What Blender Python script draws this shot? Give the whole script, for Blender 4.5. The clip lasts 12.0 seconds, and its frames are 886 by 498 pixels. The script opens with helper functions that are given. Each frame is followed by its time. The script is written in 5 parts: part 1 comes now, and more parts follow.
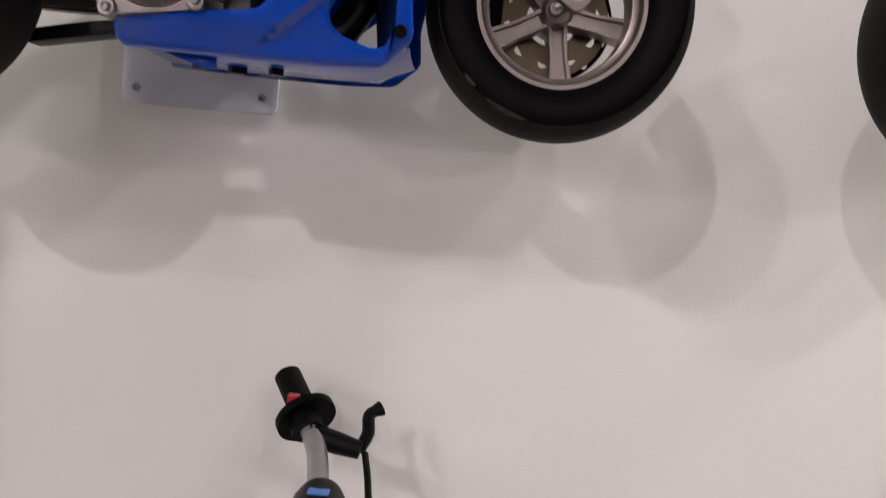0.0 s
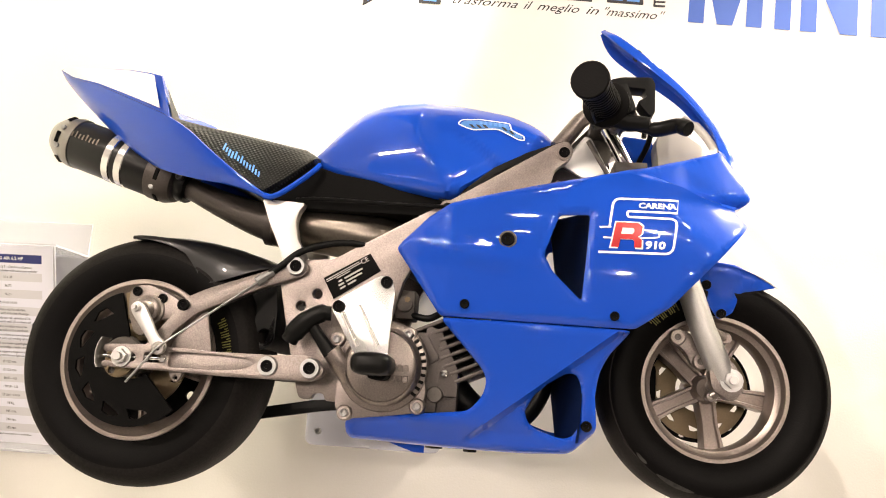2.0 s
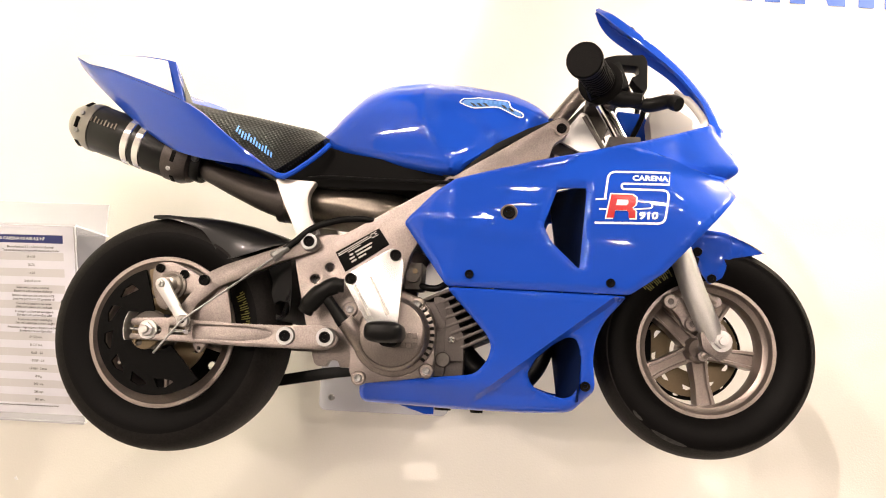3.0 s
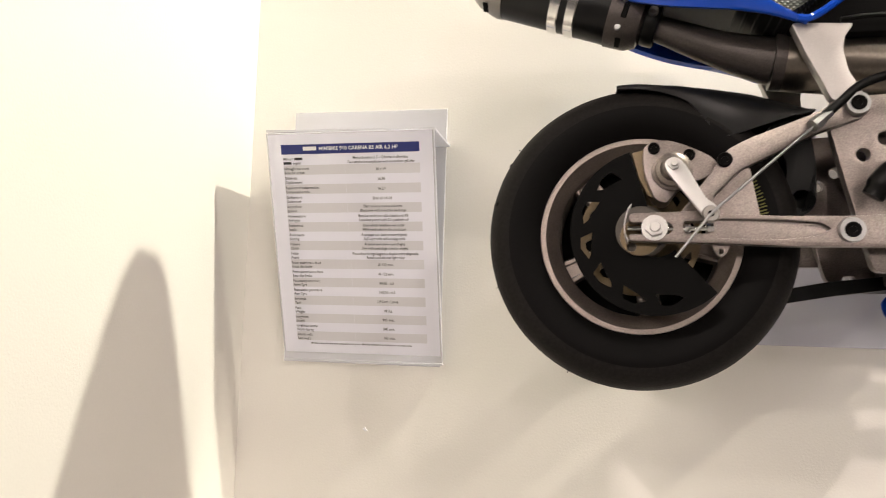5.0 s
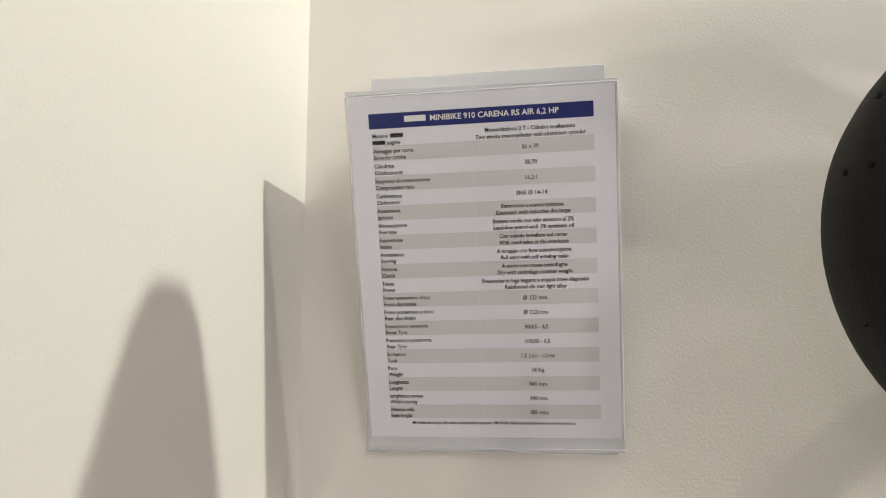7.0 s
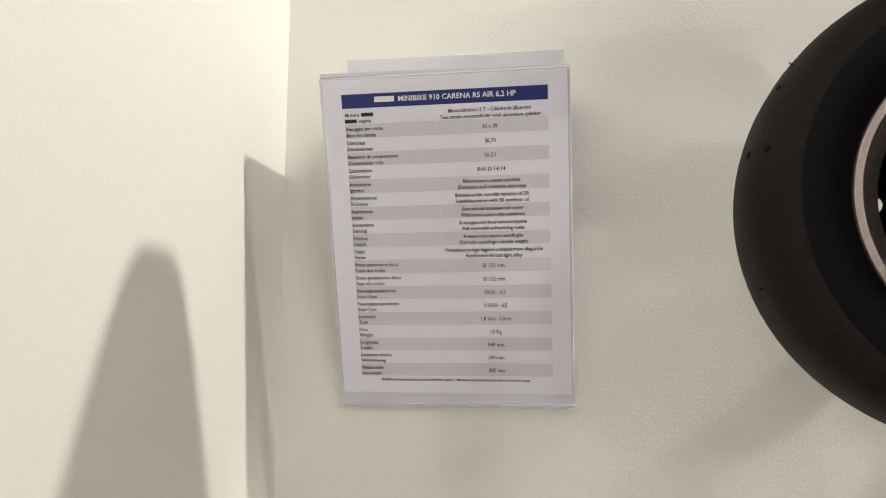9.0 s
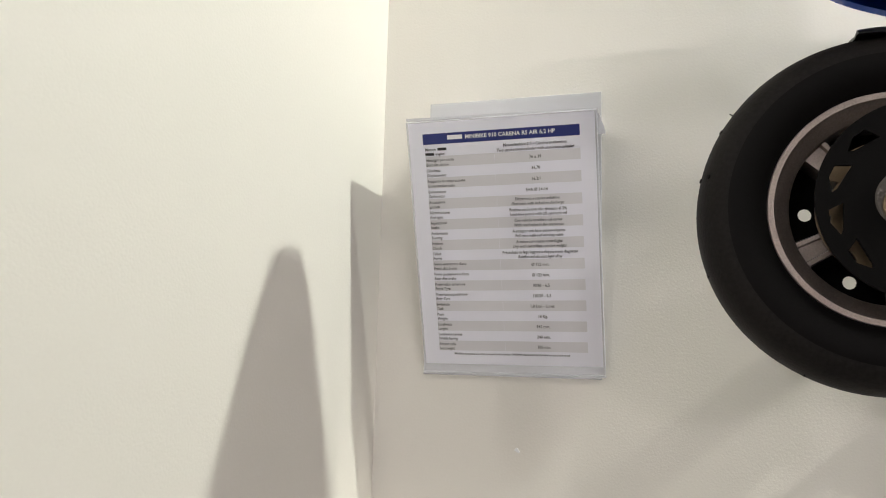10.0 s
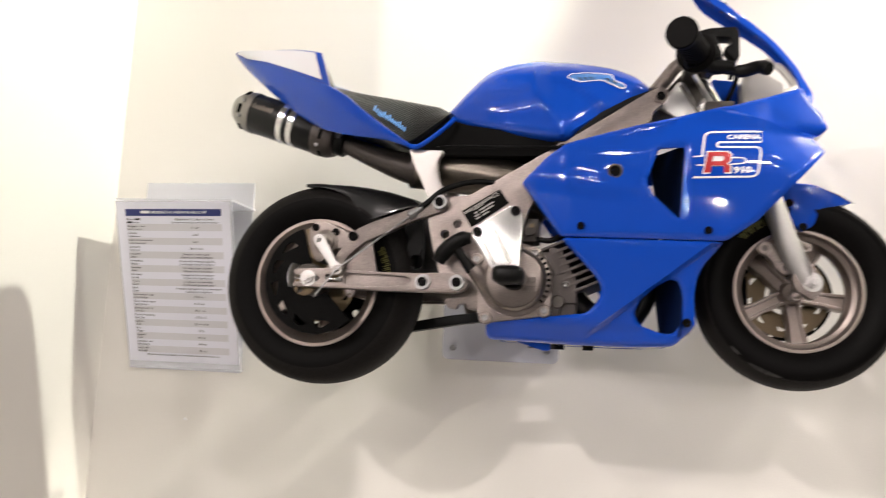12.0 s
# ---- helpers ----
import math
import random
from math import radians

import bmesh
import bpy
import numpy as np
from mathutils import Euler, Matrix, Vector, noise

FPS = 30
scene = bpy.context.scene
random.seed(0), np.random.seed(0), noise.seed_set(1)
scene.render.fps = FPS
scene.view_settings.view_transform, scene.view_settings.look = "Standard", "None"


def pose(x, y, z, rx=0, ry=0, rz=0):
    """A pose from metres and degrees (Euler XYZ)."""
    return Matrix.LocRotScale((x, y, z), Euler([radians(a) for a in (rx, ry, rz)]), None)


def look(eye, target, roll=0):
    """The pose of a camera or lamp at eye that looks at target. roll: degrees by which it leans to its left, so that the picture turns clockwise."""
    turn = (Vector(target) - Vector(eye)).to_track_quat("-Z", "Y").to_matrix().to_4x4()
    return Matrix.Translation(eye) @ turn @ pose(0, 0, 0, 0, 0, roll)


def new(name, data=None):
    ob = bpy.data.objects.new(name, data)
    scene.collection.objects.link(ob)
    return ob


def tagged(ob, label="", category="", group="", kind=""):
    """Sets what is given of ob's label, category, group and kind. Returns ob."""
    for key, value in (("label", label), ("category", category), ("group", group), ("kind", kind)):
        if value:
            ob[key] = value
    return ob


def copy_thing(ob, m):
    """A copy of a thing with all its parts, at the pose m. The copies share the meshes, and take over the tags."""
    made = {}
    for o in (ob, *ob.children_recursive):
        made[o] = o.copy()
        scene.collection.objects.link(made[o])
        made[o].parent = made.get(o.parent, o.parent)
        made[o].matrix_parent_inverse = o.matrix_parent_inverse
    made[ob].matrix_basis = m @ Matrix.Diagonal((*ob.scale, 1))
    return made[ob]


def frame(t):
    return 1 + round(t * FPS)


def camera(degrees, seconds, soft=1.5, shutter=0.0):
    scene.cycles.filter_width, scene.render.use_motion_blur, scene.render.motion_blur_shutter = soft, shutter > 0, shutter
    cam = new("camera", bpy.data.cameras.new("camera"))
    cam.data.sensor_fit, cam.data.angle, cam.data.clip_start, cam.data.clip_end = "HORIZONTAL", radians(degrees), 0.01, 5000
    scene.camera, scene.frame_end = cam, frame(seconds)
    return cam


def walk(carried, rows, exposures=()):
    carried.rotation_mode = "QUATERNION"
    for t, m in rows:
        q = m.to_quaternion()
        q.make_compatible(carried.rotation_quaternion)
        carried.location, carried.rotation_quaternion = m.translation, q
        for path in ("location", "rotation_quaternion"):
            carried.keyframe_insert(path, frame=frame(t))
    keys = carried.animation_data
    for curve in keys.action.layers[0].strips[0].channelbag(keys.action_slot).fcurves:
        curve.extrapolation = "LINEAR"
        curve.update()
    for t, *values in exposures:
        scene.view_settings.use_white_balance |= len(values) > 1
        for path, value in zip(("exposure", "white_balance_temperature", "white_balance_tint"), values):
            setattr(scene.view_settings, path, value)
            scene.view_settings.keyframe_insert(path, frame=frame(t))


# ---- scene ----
cam = camera(59.5, 12.0, soft=1.0, shutter=0.16)
PATH = [
    (0, (-0.022, 0.036, 1.662), (-0.028, 2.03, 1.497), 5.2),
    (0.5, (-0.079, 0.034, 1.761), (-0.135, 2.033, 1.779), 4.2),
    (1, (-0.116, 0.007, 1.82), (-0.21, 1.997, 1.995), 4.0),
    (1.5, (-0.144, -0.067, 1.845), (-0.284, 1.902, 2.167), 3.9),
    (2, (-0.171, -0.12, 1.82), (-0.35, 1.837, 2.193), 3.9),
    (2.5, (-0.178, -0.154, 1.815), (-0.335, 1.805, 2.188), 3.1),
    (2.7, (-0.167, -0.172, 1.815), (-0.328, 1.793, 2.153), 3.0),
    (4.3, (-0.397, -0.116, 1.779), (-0.777, 1.833, 2.02), 2.9),
    (4.5, (-0.474, -0.07, 1.768), (-0.888, 1.873, 1.996), 3.0),
    (5, (-0.635, 0.013, 1.75), (-1.063, 1.958, 1.941), 1.7),
    (5.5, (-0.727, 0.104, 1.747), (-1.154, 2.051, 1.91), 0.2),
    (6, (-0.794, 0.208, 1.748), (-1.321, 2.127, 1.952), -0.2),
    (6.5, (-0.862, 0.283, 1.753), (-1.379, 2.199, 1.999), 0.2),
    (7, (-0.907, 0.353, 1.765), (-1.242, 2.3, 2.073), -0.1),
    (7.5, (-0.922, 0.394, 1.762), (-1.17, 2.355, 2.065), 0.4),
    (7.7, (-0.924, 0.404, 1.763), (-1.14, 2.373, 2.043), 0.4),
    (9.3, (-0.837, 0.249, 1.746), (-1.254, 2.191, 1.985), 0.4),
    (9.5, (-0.812, 0.212, 1.734), (-1.309, 2.131, 1.996), 0.5),
    (10, (-0.769, 0.097, 1.718), (-1.369, 1.987, 1.981), 1.4),
    (10.5, (-0.75, -0.08, 1.72), (-1.305, 1.827, 1.951), 1.2),
    (11, (-0.663, -0.213, 1.715), (-1.284, 1.681, 1.876), 1.9),
    (11.5, (-0.427, -0.284, 1.748), (-1.074, 1.603, 1.901), 2.8),
    (12, (-0.192, -0.311, 1.741), (-0.595, 1.63, 2.012), 2.7),
]
EXPOSURES = [
    (0.0, -1.05, 6230, 21),
    (0.5, -0.67, 6250, 19),
    (1.0, -0.05, 6700, 14),
    (1.5, 0.15, 7150, 14),
    (2.5, 0.17, 7550, 16),
    (4.3, 0.00, 7400, 18),
    (5.0, -0.25, 7000, 15),
    (5.5, -0.48, 6800, 12),
    (6.5, -0.80, 6600, 11),
    (7.5, -0.73, 6600, 12),
    (9.5, -0.65, 6500, 12),
    (10.5, -0.76, 6300, 10),
    (11.5, -0.74, 6250, 10),
    (12.0, -0.40, 6600, 14),
]
walk(cam, [(t, look(eye, target, roll)) for t, eye, target, roll in PATH], EXPOSURES)

# ---- light: an exhibition hall with spots on trusses and ceiling panels ----
world = bpy.data.worlds.new("hall_air")
scene.world = world
world.use_nodes = True
world.node_tree.nodes["Background"].inputs["Color"].default_value = (1.0, 0.95, 0.88, 1)
world.node_tree.nodes["Background"].inputs["Strength"].default_value = 0.05


def spot(name, place, target, watts, colour, radius, degrees=50):
    data = bpy.data.lights.new(name, "SPOT")
    data.energy, data.color, data.shadow_soft_size = watts, colour, radius
    data.spot_size, data.spot_blend = radians(degrees), 0.5
    ob = new(name, data)
    ob.matrix_world = look(place, target)
    return ob


WARM = (1.0, 0.935, 0.885)
# arm spots along the top of the stand wall, one for each bike
spot("arm_spot", (0.10, 0.886, 3.192), (-1.18, 0.90, 1.92), 170, (0.96, 1.0, 0.85), 0.017, 54)
spot("arm_spot", (1.28, 0.880, 3.22), (0.30, 1.10, 1.72), 330, (1.0, 0.97, 0.82), 0.012, 52)
spot("arm_spot", (2.42, 0.880, 3.22), (1.60, 1.10, 1.72), 260, (1.0, 0.97, 0.82), 0.012, 52)
# spots on the hall trusses
spot("truss_spot_front", (-4.7, -9.15, 8.0), (-0.2, 1.1, 1.8), 1900, WARM, 0.10, 40)
spot("truss_spot_left", (-6.5, -7.15, 7.3), (-0.2, 1.1, 1.8), 1350, WARM, 0.16, 40)
spot("truss_spot_right", (3.25, -7.15, 8.2), (-0.2, 1.1, 1.8), 560, WARM, 0.10, 40)
spot("truss_spot_near", (3.4, -4.3, 5.0), (-0.1, 1.1, 1.7), 330, (1.0, 0.97, 0.86), 0.05, 44)
# unseen fill lamps added low in front, to brighten wall, metal and paint
for x, y, z, watts in ((-6.2, -8.2, 3.2, 360), (-4.4, -8.6, 3.4, 400), (-2.7, -9.1, 2.9, 330), (-1.2, -9.4, 3.0, 130), (0.3, -9.2, 3.3, 90), (1.8, -9.0, 3.1, 160), (4.2, -8.4, 3.3, 460)):
    spot("front_fill", (x, y, z), (-0.3, 1.0, 1.7), watts, WARM, 0.05, 60)

# ---- materials ----


def material(name, base, rough=0.5, metal=0.0, grain=0.0, scale=200.0, bump=0.0, coat=0.0, spread=0.06, blotch=12.0, shine=0.5):
    """A painted, cast or moulded surface: colour varied by broad blotches and fine grain, with relief from the grain."""
    m = bpy.data.materials.new(name)
    m.use_nodes = True
    nodes, links = m.node_tree.nodes, m.node_tree.links
    b = nodes["Principled BSDF"]
    b.inputs["Metallic"].default_value = metal
    b.inputs["Coat Weight"].default_value = coat
    b.inputs["Coat Roughness"].default_value = 0.04
    b.inputs["Specular IOR Level"].default_value = shine
    where = nodes.new("ShaderNodeTexCoord")
    broad, fine = nodes.new("ShaderNodeTexNoise"), nodes.new("ShaderNodeTexNoise")
    broad.inputs["Scale"].default_value, broad.inputs["Detail"].default_value = blotch, 4
    fine.inputs["Scale"].default_value, fine.inputs["Detail"].default_value = scale, 3
    for n in (broad, fine):
        links.new(where.outputs["Object"], n.inputs["Vector"])
    ramp = nodes.new("ShaderNodeMix")
    ramp.data_type = "RGBA"
    ramp.inputs[6].default_value = (*[c * (1 - spread) for c in base], 1)
    ramp.inputs[7].default_value = (*[min(1, c * (1 + spread)) for c in base], 1)
    total = nodes.new("ShaderNodeMath")
    total.operation = "MULTIPLY_ADD"
    total.inputs[1].default_value = grain * 2.5
    even = nodes.new("ShaderNodeMath")
    even.operation = "SUBTRACT"
    even.inputs[1].default_value = 0.5
    links.new(fine.outputs["Fac"], even.inputs[0])
    links.new(even.outputs[0], total.inputs[0])
    links.new(broad.outputs["Fac"], total.inputs[2])
    links.new(total.outputs[0], ramp.inputs[0])
    links.new(ramp.outputs[2], b.inputs["Base Color"])
    gloss = nodes.new("ShaderNodeMapRange")
    gloss.inputs["To Min"].default_value, gloss.inputs["To Max"].default_value = max(0.02, rough * 0.8), min(1, rough * 1.2)
    links.new(broad.outputs["Fac"], gloss.inputs["Value"])
    links.new(gloss.outputs["Result"], b.inputs["Roughness"])
    if bump:
        relief = nodes.new("ShaderNodeBump")
        relief.inputs["Strength"].default_value, relief.inputs["Distance"].default_value = bump, 0.001
        links.new(fine.outputs["Fac"], relief.inputs["Height"])
        links.new(relief.outputs["Normal"], b.inputs["Normal"])
    return m


def weave(name, base, pitch):
    """Black woven carbon cloth under a thin lacquer."""
    m = material(name, base, 0.42, spread=0.25, shine=0.2)
    nodes, links = m.node_tree.nodes, m.node_tree.links
    b = nodes["Principled BSDF"]
    turn = nodes.new("ShaderNodeMapping")
    turn.inputs["Rotation"].default_value = (0, radians(38), 0)
    links.new(nodes["Texture Coordinate"].outputs["Object"], turn.inputs["Vector"])
    across = []
    for axis in ("X", "Z"):
        wave = nodes.new("ShaderNodeTexWave")
        wave.bands_direction = axis
        wave.inputs["Scale"].default_value = 0.314 / pitch
        links.new(turn.outputs["Vector"], wave.inputs["Vector"])
        across.append(wave)
    both = nodes.new("ShaderNodeMath")
    both.operation = "MULTIPLY"
    for k in (0, 1):
        links.new(across[k].outputs["Fac"], both.inputs[k])
    dots = nodes.new("ShaderNodeMapRange")
    dots.inputs["From Min"].default_value, dots.inputs["From Max"].default_value = 0.45, 0.85
    links.new(both.outputs[0], dots.inputs["Value"])
    mix = nodes.new("ShaderNodeMix")
    mix.data_type = "RGBA"
    mix.inputs[6].default_value, mix.inputs[7].default_value = (*[c * 0.4 for c in base], 1), (*[c * 3.5 for c in base], 1)
    links.new(dots.outputs["Result"], mix.inputs[0])
    links.new(mix.outputs[2], b.inputs["Base Color"])
    relief = nodes.new("ShaderNodeBump")
    relief.inputs["Strength"].default_value, relief.inputs["Distance"].default_value = 0.6, 0.001
    links.new(both.outputs[0], relief.inputs["Height"])
    links.new(relief.outputs["Normal"], b.inputs["Normal"])
    return m


def acrylic(name, tint, alpha):
    """Clear plastic sheet with a faint tint."""
    m = bpy.data.materials.new(name)
    m.use_nodes = True
    b = m.node_tree.nodes["Principled BSDF"]
    b.inputs["Base Color"].default_value = (*tint, 1)
    b.inputs["Roughness"].default_value = 0.08
    b.inputs["Alpha"].default_value = alpha
    return m


def glow(name, colour, strength):
    m = bpy.data.materials.new(name)
    m.use_nodes = True
    b = m.node_tree.nodes["Principled BSDF"]
    b.inputs["Base Color"].default_value = (0.8, 0.8, 0.8, 1)
    b.inputs["Emission Color"].default_value = (*colour, 1)
    b.inputs["Emission Strength"].default_value = strength
    return m


WALL = material("wall_paint", (0.80, 0.77, 0.73), 0.75, grain=0.25, scale=340, bump=0.24, spread=0.03, blotch=3)
FLOOR = material("hall_carpet", (0.36, 0.35, 0.34), 0.9, grain=0.6, scale=400, bump=0.5, spread=0.2)
HALL = material("hall_cladding", (0.15, 0.145, 0.14), 0.8, spread=0.1, blotch=1)
PANEL_GLOW = glow("luminaire_glow", (1.0, 0.93, 0.84), 120)
BLUE = material("blue_lacquer", (0.0038, 0.058, 0.43), 0.3, coat=1.0, spread=0.05, blotch=5, shine=0.04)
WHITE_PAINT = material("white_lacquer", (0.80, 0.80, 0.84), 0.3, coat=0.7, spread=0.02, shine=0.1)
CAST = material("cast_aluminium", (0.226, 0.194, 0.180), 0.31, 0.86, grain=0.9, scale=650, bump=0.22, spread=0.24, blotch=45)
SLIDER = material("satin_fork_alloy", (0.42, 0.41, 0.40), 0.38, 0.7, grain=0.7, scale=700, bump=0.15, spread=0.12, blotch=30)
CAST_DARK = material("dark_casting", (0.085, 0.075, 0.068), 0.5, 0.45, grain=0.5, scale=600, bump=0.4, spread=0.2, blotch=30)
RIM_ALU = material("machined_rim", (0.262, 0.220, 0.199), 0.34, 0.76, grain=0.8, scale=600, bump=0.2, spread=0.16, blotch=25)
HEEL = material("bright_pressed_plate", (0.72, 0.72, 0.71), 0.2, 0.9, grain=0.1, scale=45, bump=0.4, spread=0.06, blotch=40)
# body blue darkened in its colour to stand for shade inside the ducts
DUCT_SHADE = material("shaded_duct_blue", (0.0022, 0.0085, 0.040), 0.45, shine=0.2, spread=0.2)
POLISHED = material("polished_aluminium", (0.86, 0.86, 0.86), 0.12, 1.0, spread=0.03, blotch=40)
BRUSHED = material("brushed_aluminium", (0.72, 0.72, 0.71), 0.30, 0.95, grain=0.3, scale=900, spread=0.04, blotch=25)
STAY_ALU = material("satin_stay_alloy", (0.45, 0.425, 0.41), 0.36, 0.8, grain=0.5, scale=900, spread=0.08, blotch=25)
BACKREST = material("grey_backrest_cloth", (0.05, 0.046, 0.044), 0.6, grain=0.8, scale=700, bump=0.4, spread=0.25, blotch=60)
CHROME = material("chrome", (0.85, 0.85, 0.86), 0.08, 1.0, spread=0.02)
ZINC = material("bright_zinc", (0.50, 0.49, 0.48), 0.34, 0.95, spread=0.1, blotch=90)
STEEL = material("zinc_steel", (0.32, 0.32, 0.32), 0.42, 0.95, spread=0.1, blotch=80)
RUBBER = material("tyre_rubber", (0.0024, 0.0021, 0.0021), 0.5, shine=0.07, grain=0.7, scale=500, bump=0.25, spread=0.25, blotch=14)
TREAD = material("dusty_tread", (0.0085, 0.0073, 0.0070), 0.62, shine=0.1, grain=0.7, scale=300, bump=0.3, spread=0.35, blotch=22)
STREAK_GREY = material("grey_streak_rubber", (0.022, 0.021, 0.020), 0.35, shine=0.3, grain=1.0, scale=200, spread=0.6, blotch=90)
BLACK = material("black_plastic", (0.003, 0.003, 0.0031), 0.38, shine=0.14, grain=0.4, scale=500, bump=0.08, spread=0.2)
GLOSS_BLACK = material("gloss_black", (0.004, 0.004, 0.0043), 0.32, coat=0.12, shine=0.25, spread=0.2)
MATT_BLACK = material("matt_black", (0.0028, 0.0026, 0.0026), 0.6, shine=0.06, grain=0.4, scale=600, bump=0.2, spread=0.2)
SOOT = material("sooty_steel", (0.020, 0.017, 0.015), 0.38, 0.6, grain=0.5, scale=300, bump=0.1, spread=0.3, blotch=20)
TITAN = material("heat_tinted_steel", (0.20, 0.175, 0.148), 0.3, 0.95, grain=0.4, scale=300, spread=0.25, blotch=16)
CAP_ALU = material("grey_anodised", (0.28, 0.265, 0.25), 0.34, 0.9, spread=0.1, blotch=40)
BRASS = material("worn_disc_steel", (0.16, 0.12, 0.075), 0.45, 0.8, grain=0.5, scale=500, spread=0.12, blotch=30)
CARBON = weave("carbon_weave", (0.0055, 0.0055, 0.006), 0.0038)
ACRYLIC = acrylic("clear_acrylic", (0.78, 0.78, 0.84), 0.55)
ACRYLIC_THIN = acrylic("clear_acrylic_plate", (0.78, 0.79, 0.90), 0.5)
PAPER = material("printed_paper", (0.80, 0.80, 0.90), 0.5, grain=0.2, scale=900, spread=0.015)
BAND = material("grey_ink", (0.66, 0.65, 0.70), 0.5, spread=0.02)
NAVY = material("navy_ink", (0.012, 0.022, 0.16), 0.4, spread=0.04)
INK = material("black_ink", (0.012, 0.012, 0.016), 0.5, spread=0.1)
WHITE_INK = material("white_ink", (0.85, 0.85, 0.87), 0.4, spread=0.01)
RED = material("red_ink", (0.43, 0.010, 0.013), 0.3, coat=0.5, spread=0.04)
SKY_DARK = material("mid_blue_ink", (0.05, 0.20, 0.55), 0.35, spread=0.04)
SKY = material("light_blue_ink", (0.09, 0.27, 0.68), 0.35, spread=0.04)
LETTER_BLUE = material("letter_blue_film", (0.030, 0.105, 0.44), 0.4, grain=0.2, scale=300, bump=0.05, spread=0.05, blotch=20)
YELLOW = material("yellow_stamp", (0.105, 0.10, 0.012), 0.6, spread=0.1)
SOOT = material("brown_grey_casting", (0.075, 0.064, 0.060), 0.42, 0.6, grain=0.7, scale=700, bump=0.4, spread=0.25, blotch=40)
GREY_PLASTIC = material("pale_grey_plastic", (0.42, 0.40, 0.38), 0.4, spread=0.05)

# ---- building tools ----


def mesh_of(bm, mat, name, smooth=38):
    me = bpy.data.meshes.new(name)
    bmesh.ops.recalc_face_normals(bm, faces=bm.faces)
    bm.to_mesh(me)
    bm.free()
    me.materials.append(mat)
    if smooth:
        me.shade_smooth()
        me.set_sharp_from_angle(angle=radians(smooth))
    return me


def part(name, bm, mat, parent, label="", smooth=38):
    ob = new(name, mesh_of(bm, mat, name, smooth))
    ob.parent = parent
    return tagged(ob, label)


def thing(name, label, category, place, group="", kind=""):
    ob = new(name)
    ob.empty_display_size = 0.05
    ob.location = place
    return tagged(ob, label, category, group, kind)


def solid(name, bm, mat, label, category, kind="", group="", smooth=38):
    return tagged(new(name, mesh_of(bm, mat, name, smooth)), label, category, group, kind)


def box(x0, x1, y0, y1, z0, z1, bevel=0.0, seg=2):
    bm = bmesh.new()
    bmesh.ops.create_cube(bm, size=1, matrix=Matrix.Translation(((x0 + x1) / 2, (y0 + y1) / 2, (z0 + z1) / 2)) @ Matrix.Diagonal((x1 - x0, y1 - y0, z1 - z0, 1)))
    if bevel:
        bmesh.ops.bevel(bm, geom=bm.edges[:], offset=bevel, segments=seg, affect="EDGES", profile=0.7)
    return bm


def rounded(points, radius=0.004, steps=3):
    """The outline with its corners rounded off."""
    out, n = [], len(points)
    for i, p in enumerate(points):
        p, a, b = Vector(p), Vector(points[i - 1]), Vector(points[(i + 1) % n])
        da, db = a - p, b - p
        r = min(radius, da.length * 0.45, db.length * 0.45)
        s, e = p + da.normalized() * r, p + db.normalized() * r
        for k in range(steps + 1):
            t = k / steps
            out.append((s * (1 - t) ** 2 + p * 2 * t * (1 - t) + e * t * t)[:])
    return out


def prism(points, v0, v1, bevel=0.0015, holes=()):
    """A plate whose outline lies in the u-w plane, from depth v0 to v1."""
    bm = bmesh.new()
    loops = []
    for loop in (points, *holes):
        vs = [bm.verts.new((u, v0, w)) for u, w in loop]
        loops += [bm.edges.new((vs[i - 1], vs[i])) for i in range(len(vs))]
    if holes:
        bmesh.ops.triangle_fill(bm, use_beauty=True, use_dissolve=True, edges=loops)
    else:
        bm.faces.new(bm.verts[:])
    made = bmesh.ops.extrude_face_region(bm, geom=bm.faces[:])
    bmesh.ops.translate(bm, vec=(0, v1 - v0, 0), verts=[g for g in made["geom"] if isinstance(g, bmesh.types.BMVert)])
    if bevel:
        sharp = [e for e in bm.edges if len(e.link_faces) == 2 and abs(e.verts[0].co.y - e.verts[1].co.y) < 1e-6 and e.calc_face_angle(0) > 1.0]
        bmesh.ops.bevel(bm, geom=sharp, offset=bevel, segments=2, affect="EDGES", profile=0.7, clamp_overlap=True)
    return bm


def ring(cu, cw, r, n=24, start=0.0, flat=1.0):
    return [(cu + r * math.cos(start + 2 * math.pi * k / n), cw + r * flat * math.sin(start + 2 * math.pi * k / n)) for k in range(n)]


def lathe(profile, cu=0.0, cw=0.0, steps=72, closed=True, start=0.0, sweep=360.0):
    """A body turned about an axle along v: the profile is a list of (radius, v)."""
    bm = bmesh.new()
    full = sweep >= 360
    rows = []
    for k in range(steps if full else steps + 1):
        a = radians(start + sweep * k / steps)
        rows.append([bm.verts.new((cu + r * math.cos(a), v, cw + r * math.sin(a))) for r, v in profile])
    pairs = [(rows[k - 1], rows[k]) for k in range(0 if full else 1, len(rows))]
    for a, b in pairs:
        for i in range(0 if closed else 1, len(profile)):
            bm.faces.new((a[i - 1], a[i], b[i], b[i - 1]))
    if not full and closed:
        bm.faces.new(rows[0])
        bm.faces.new(rows[-1])
    bmesh.ops.remove_doubles(bm, verts=bm.verts, dist=1e-6)
    return bm


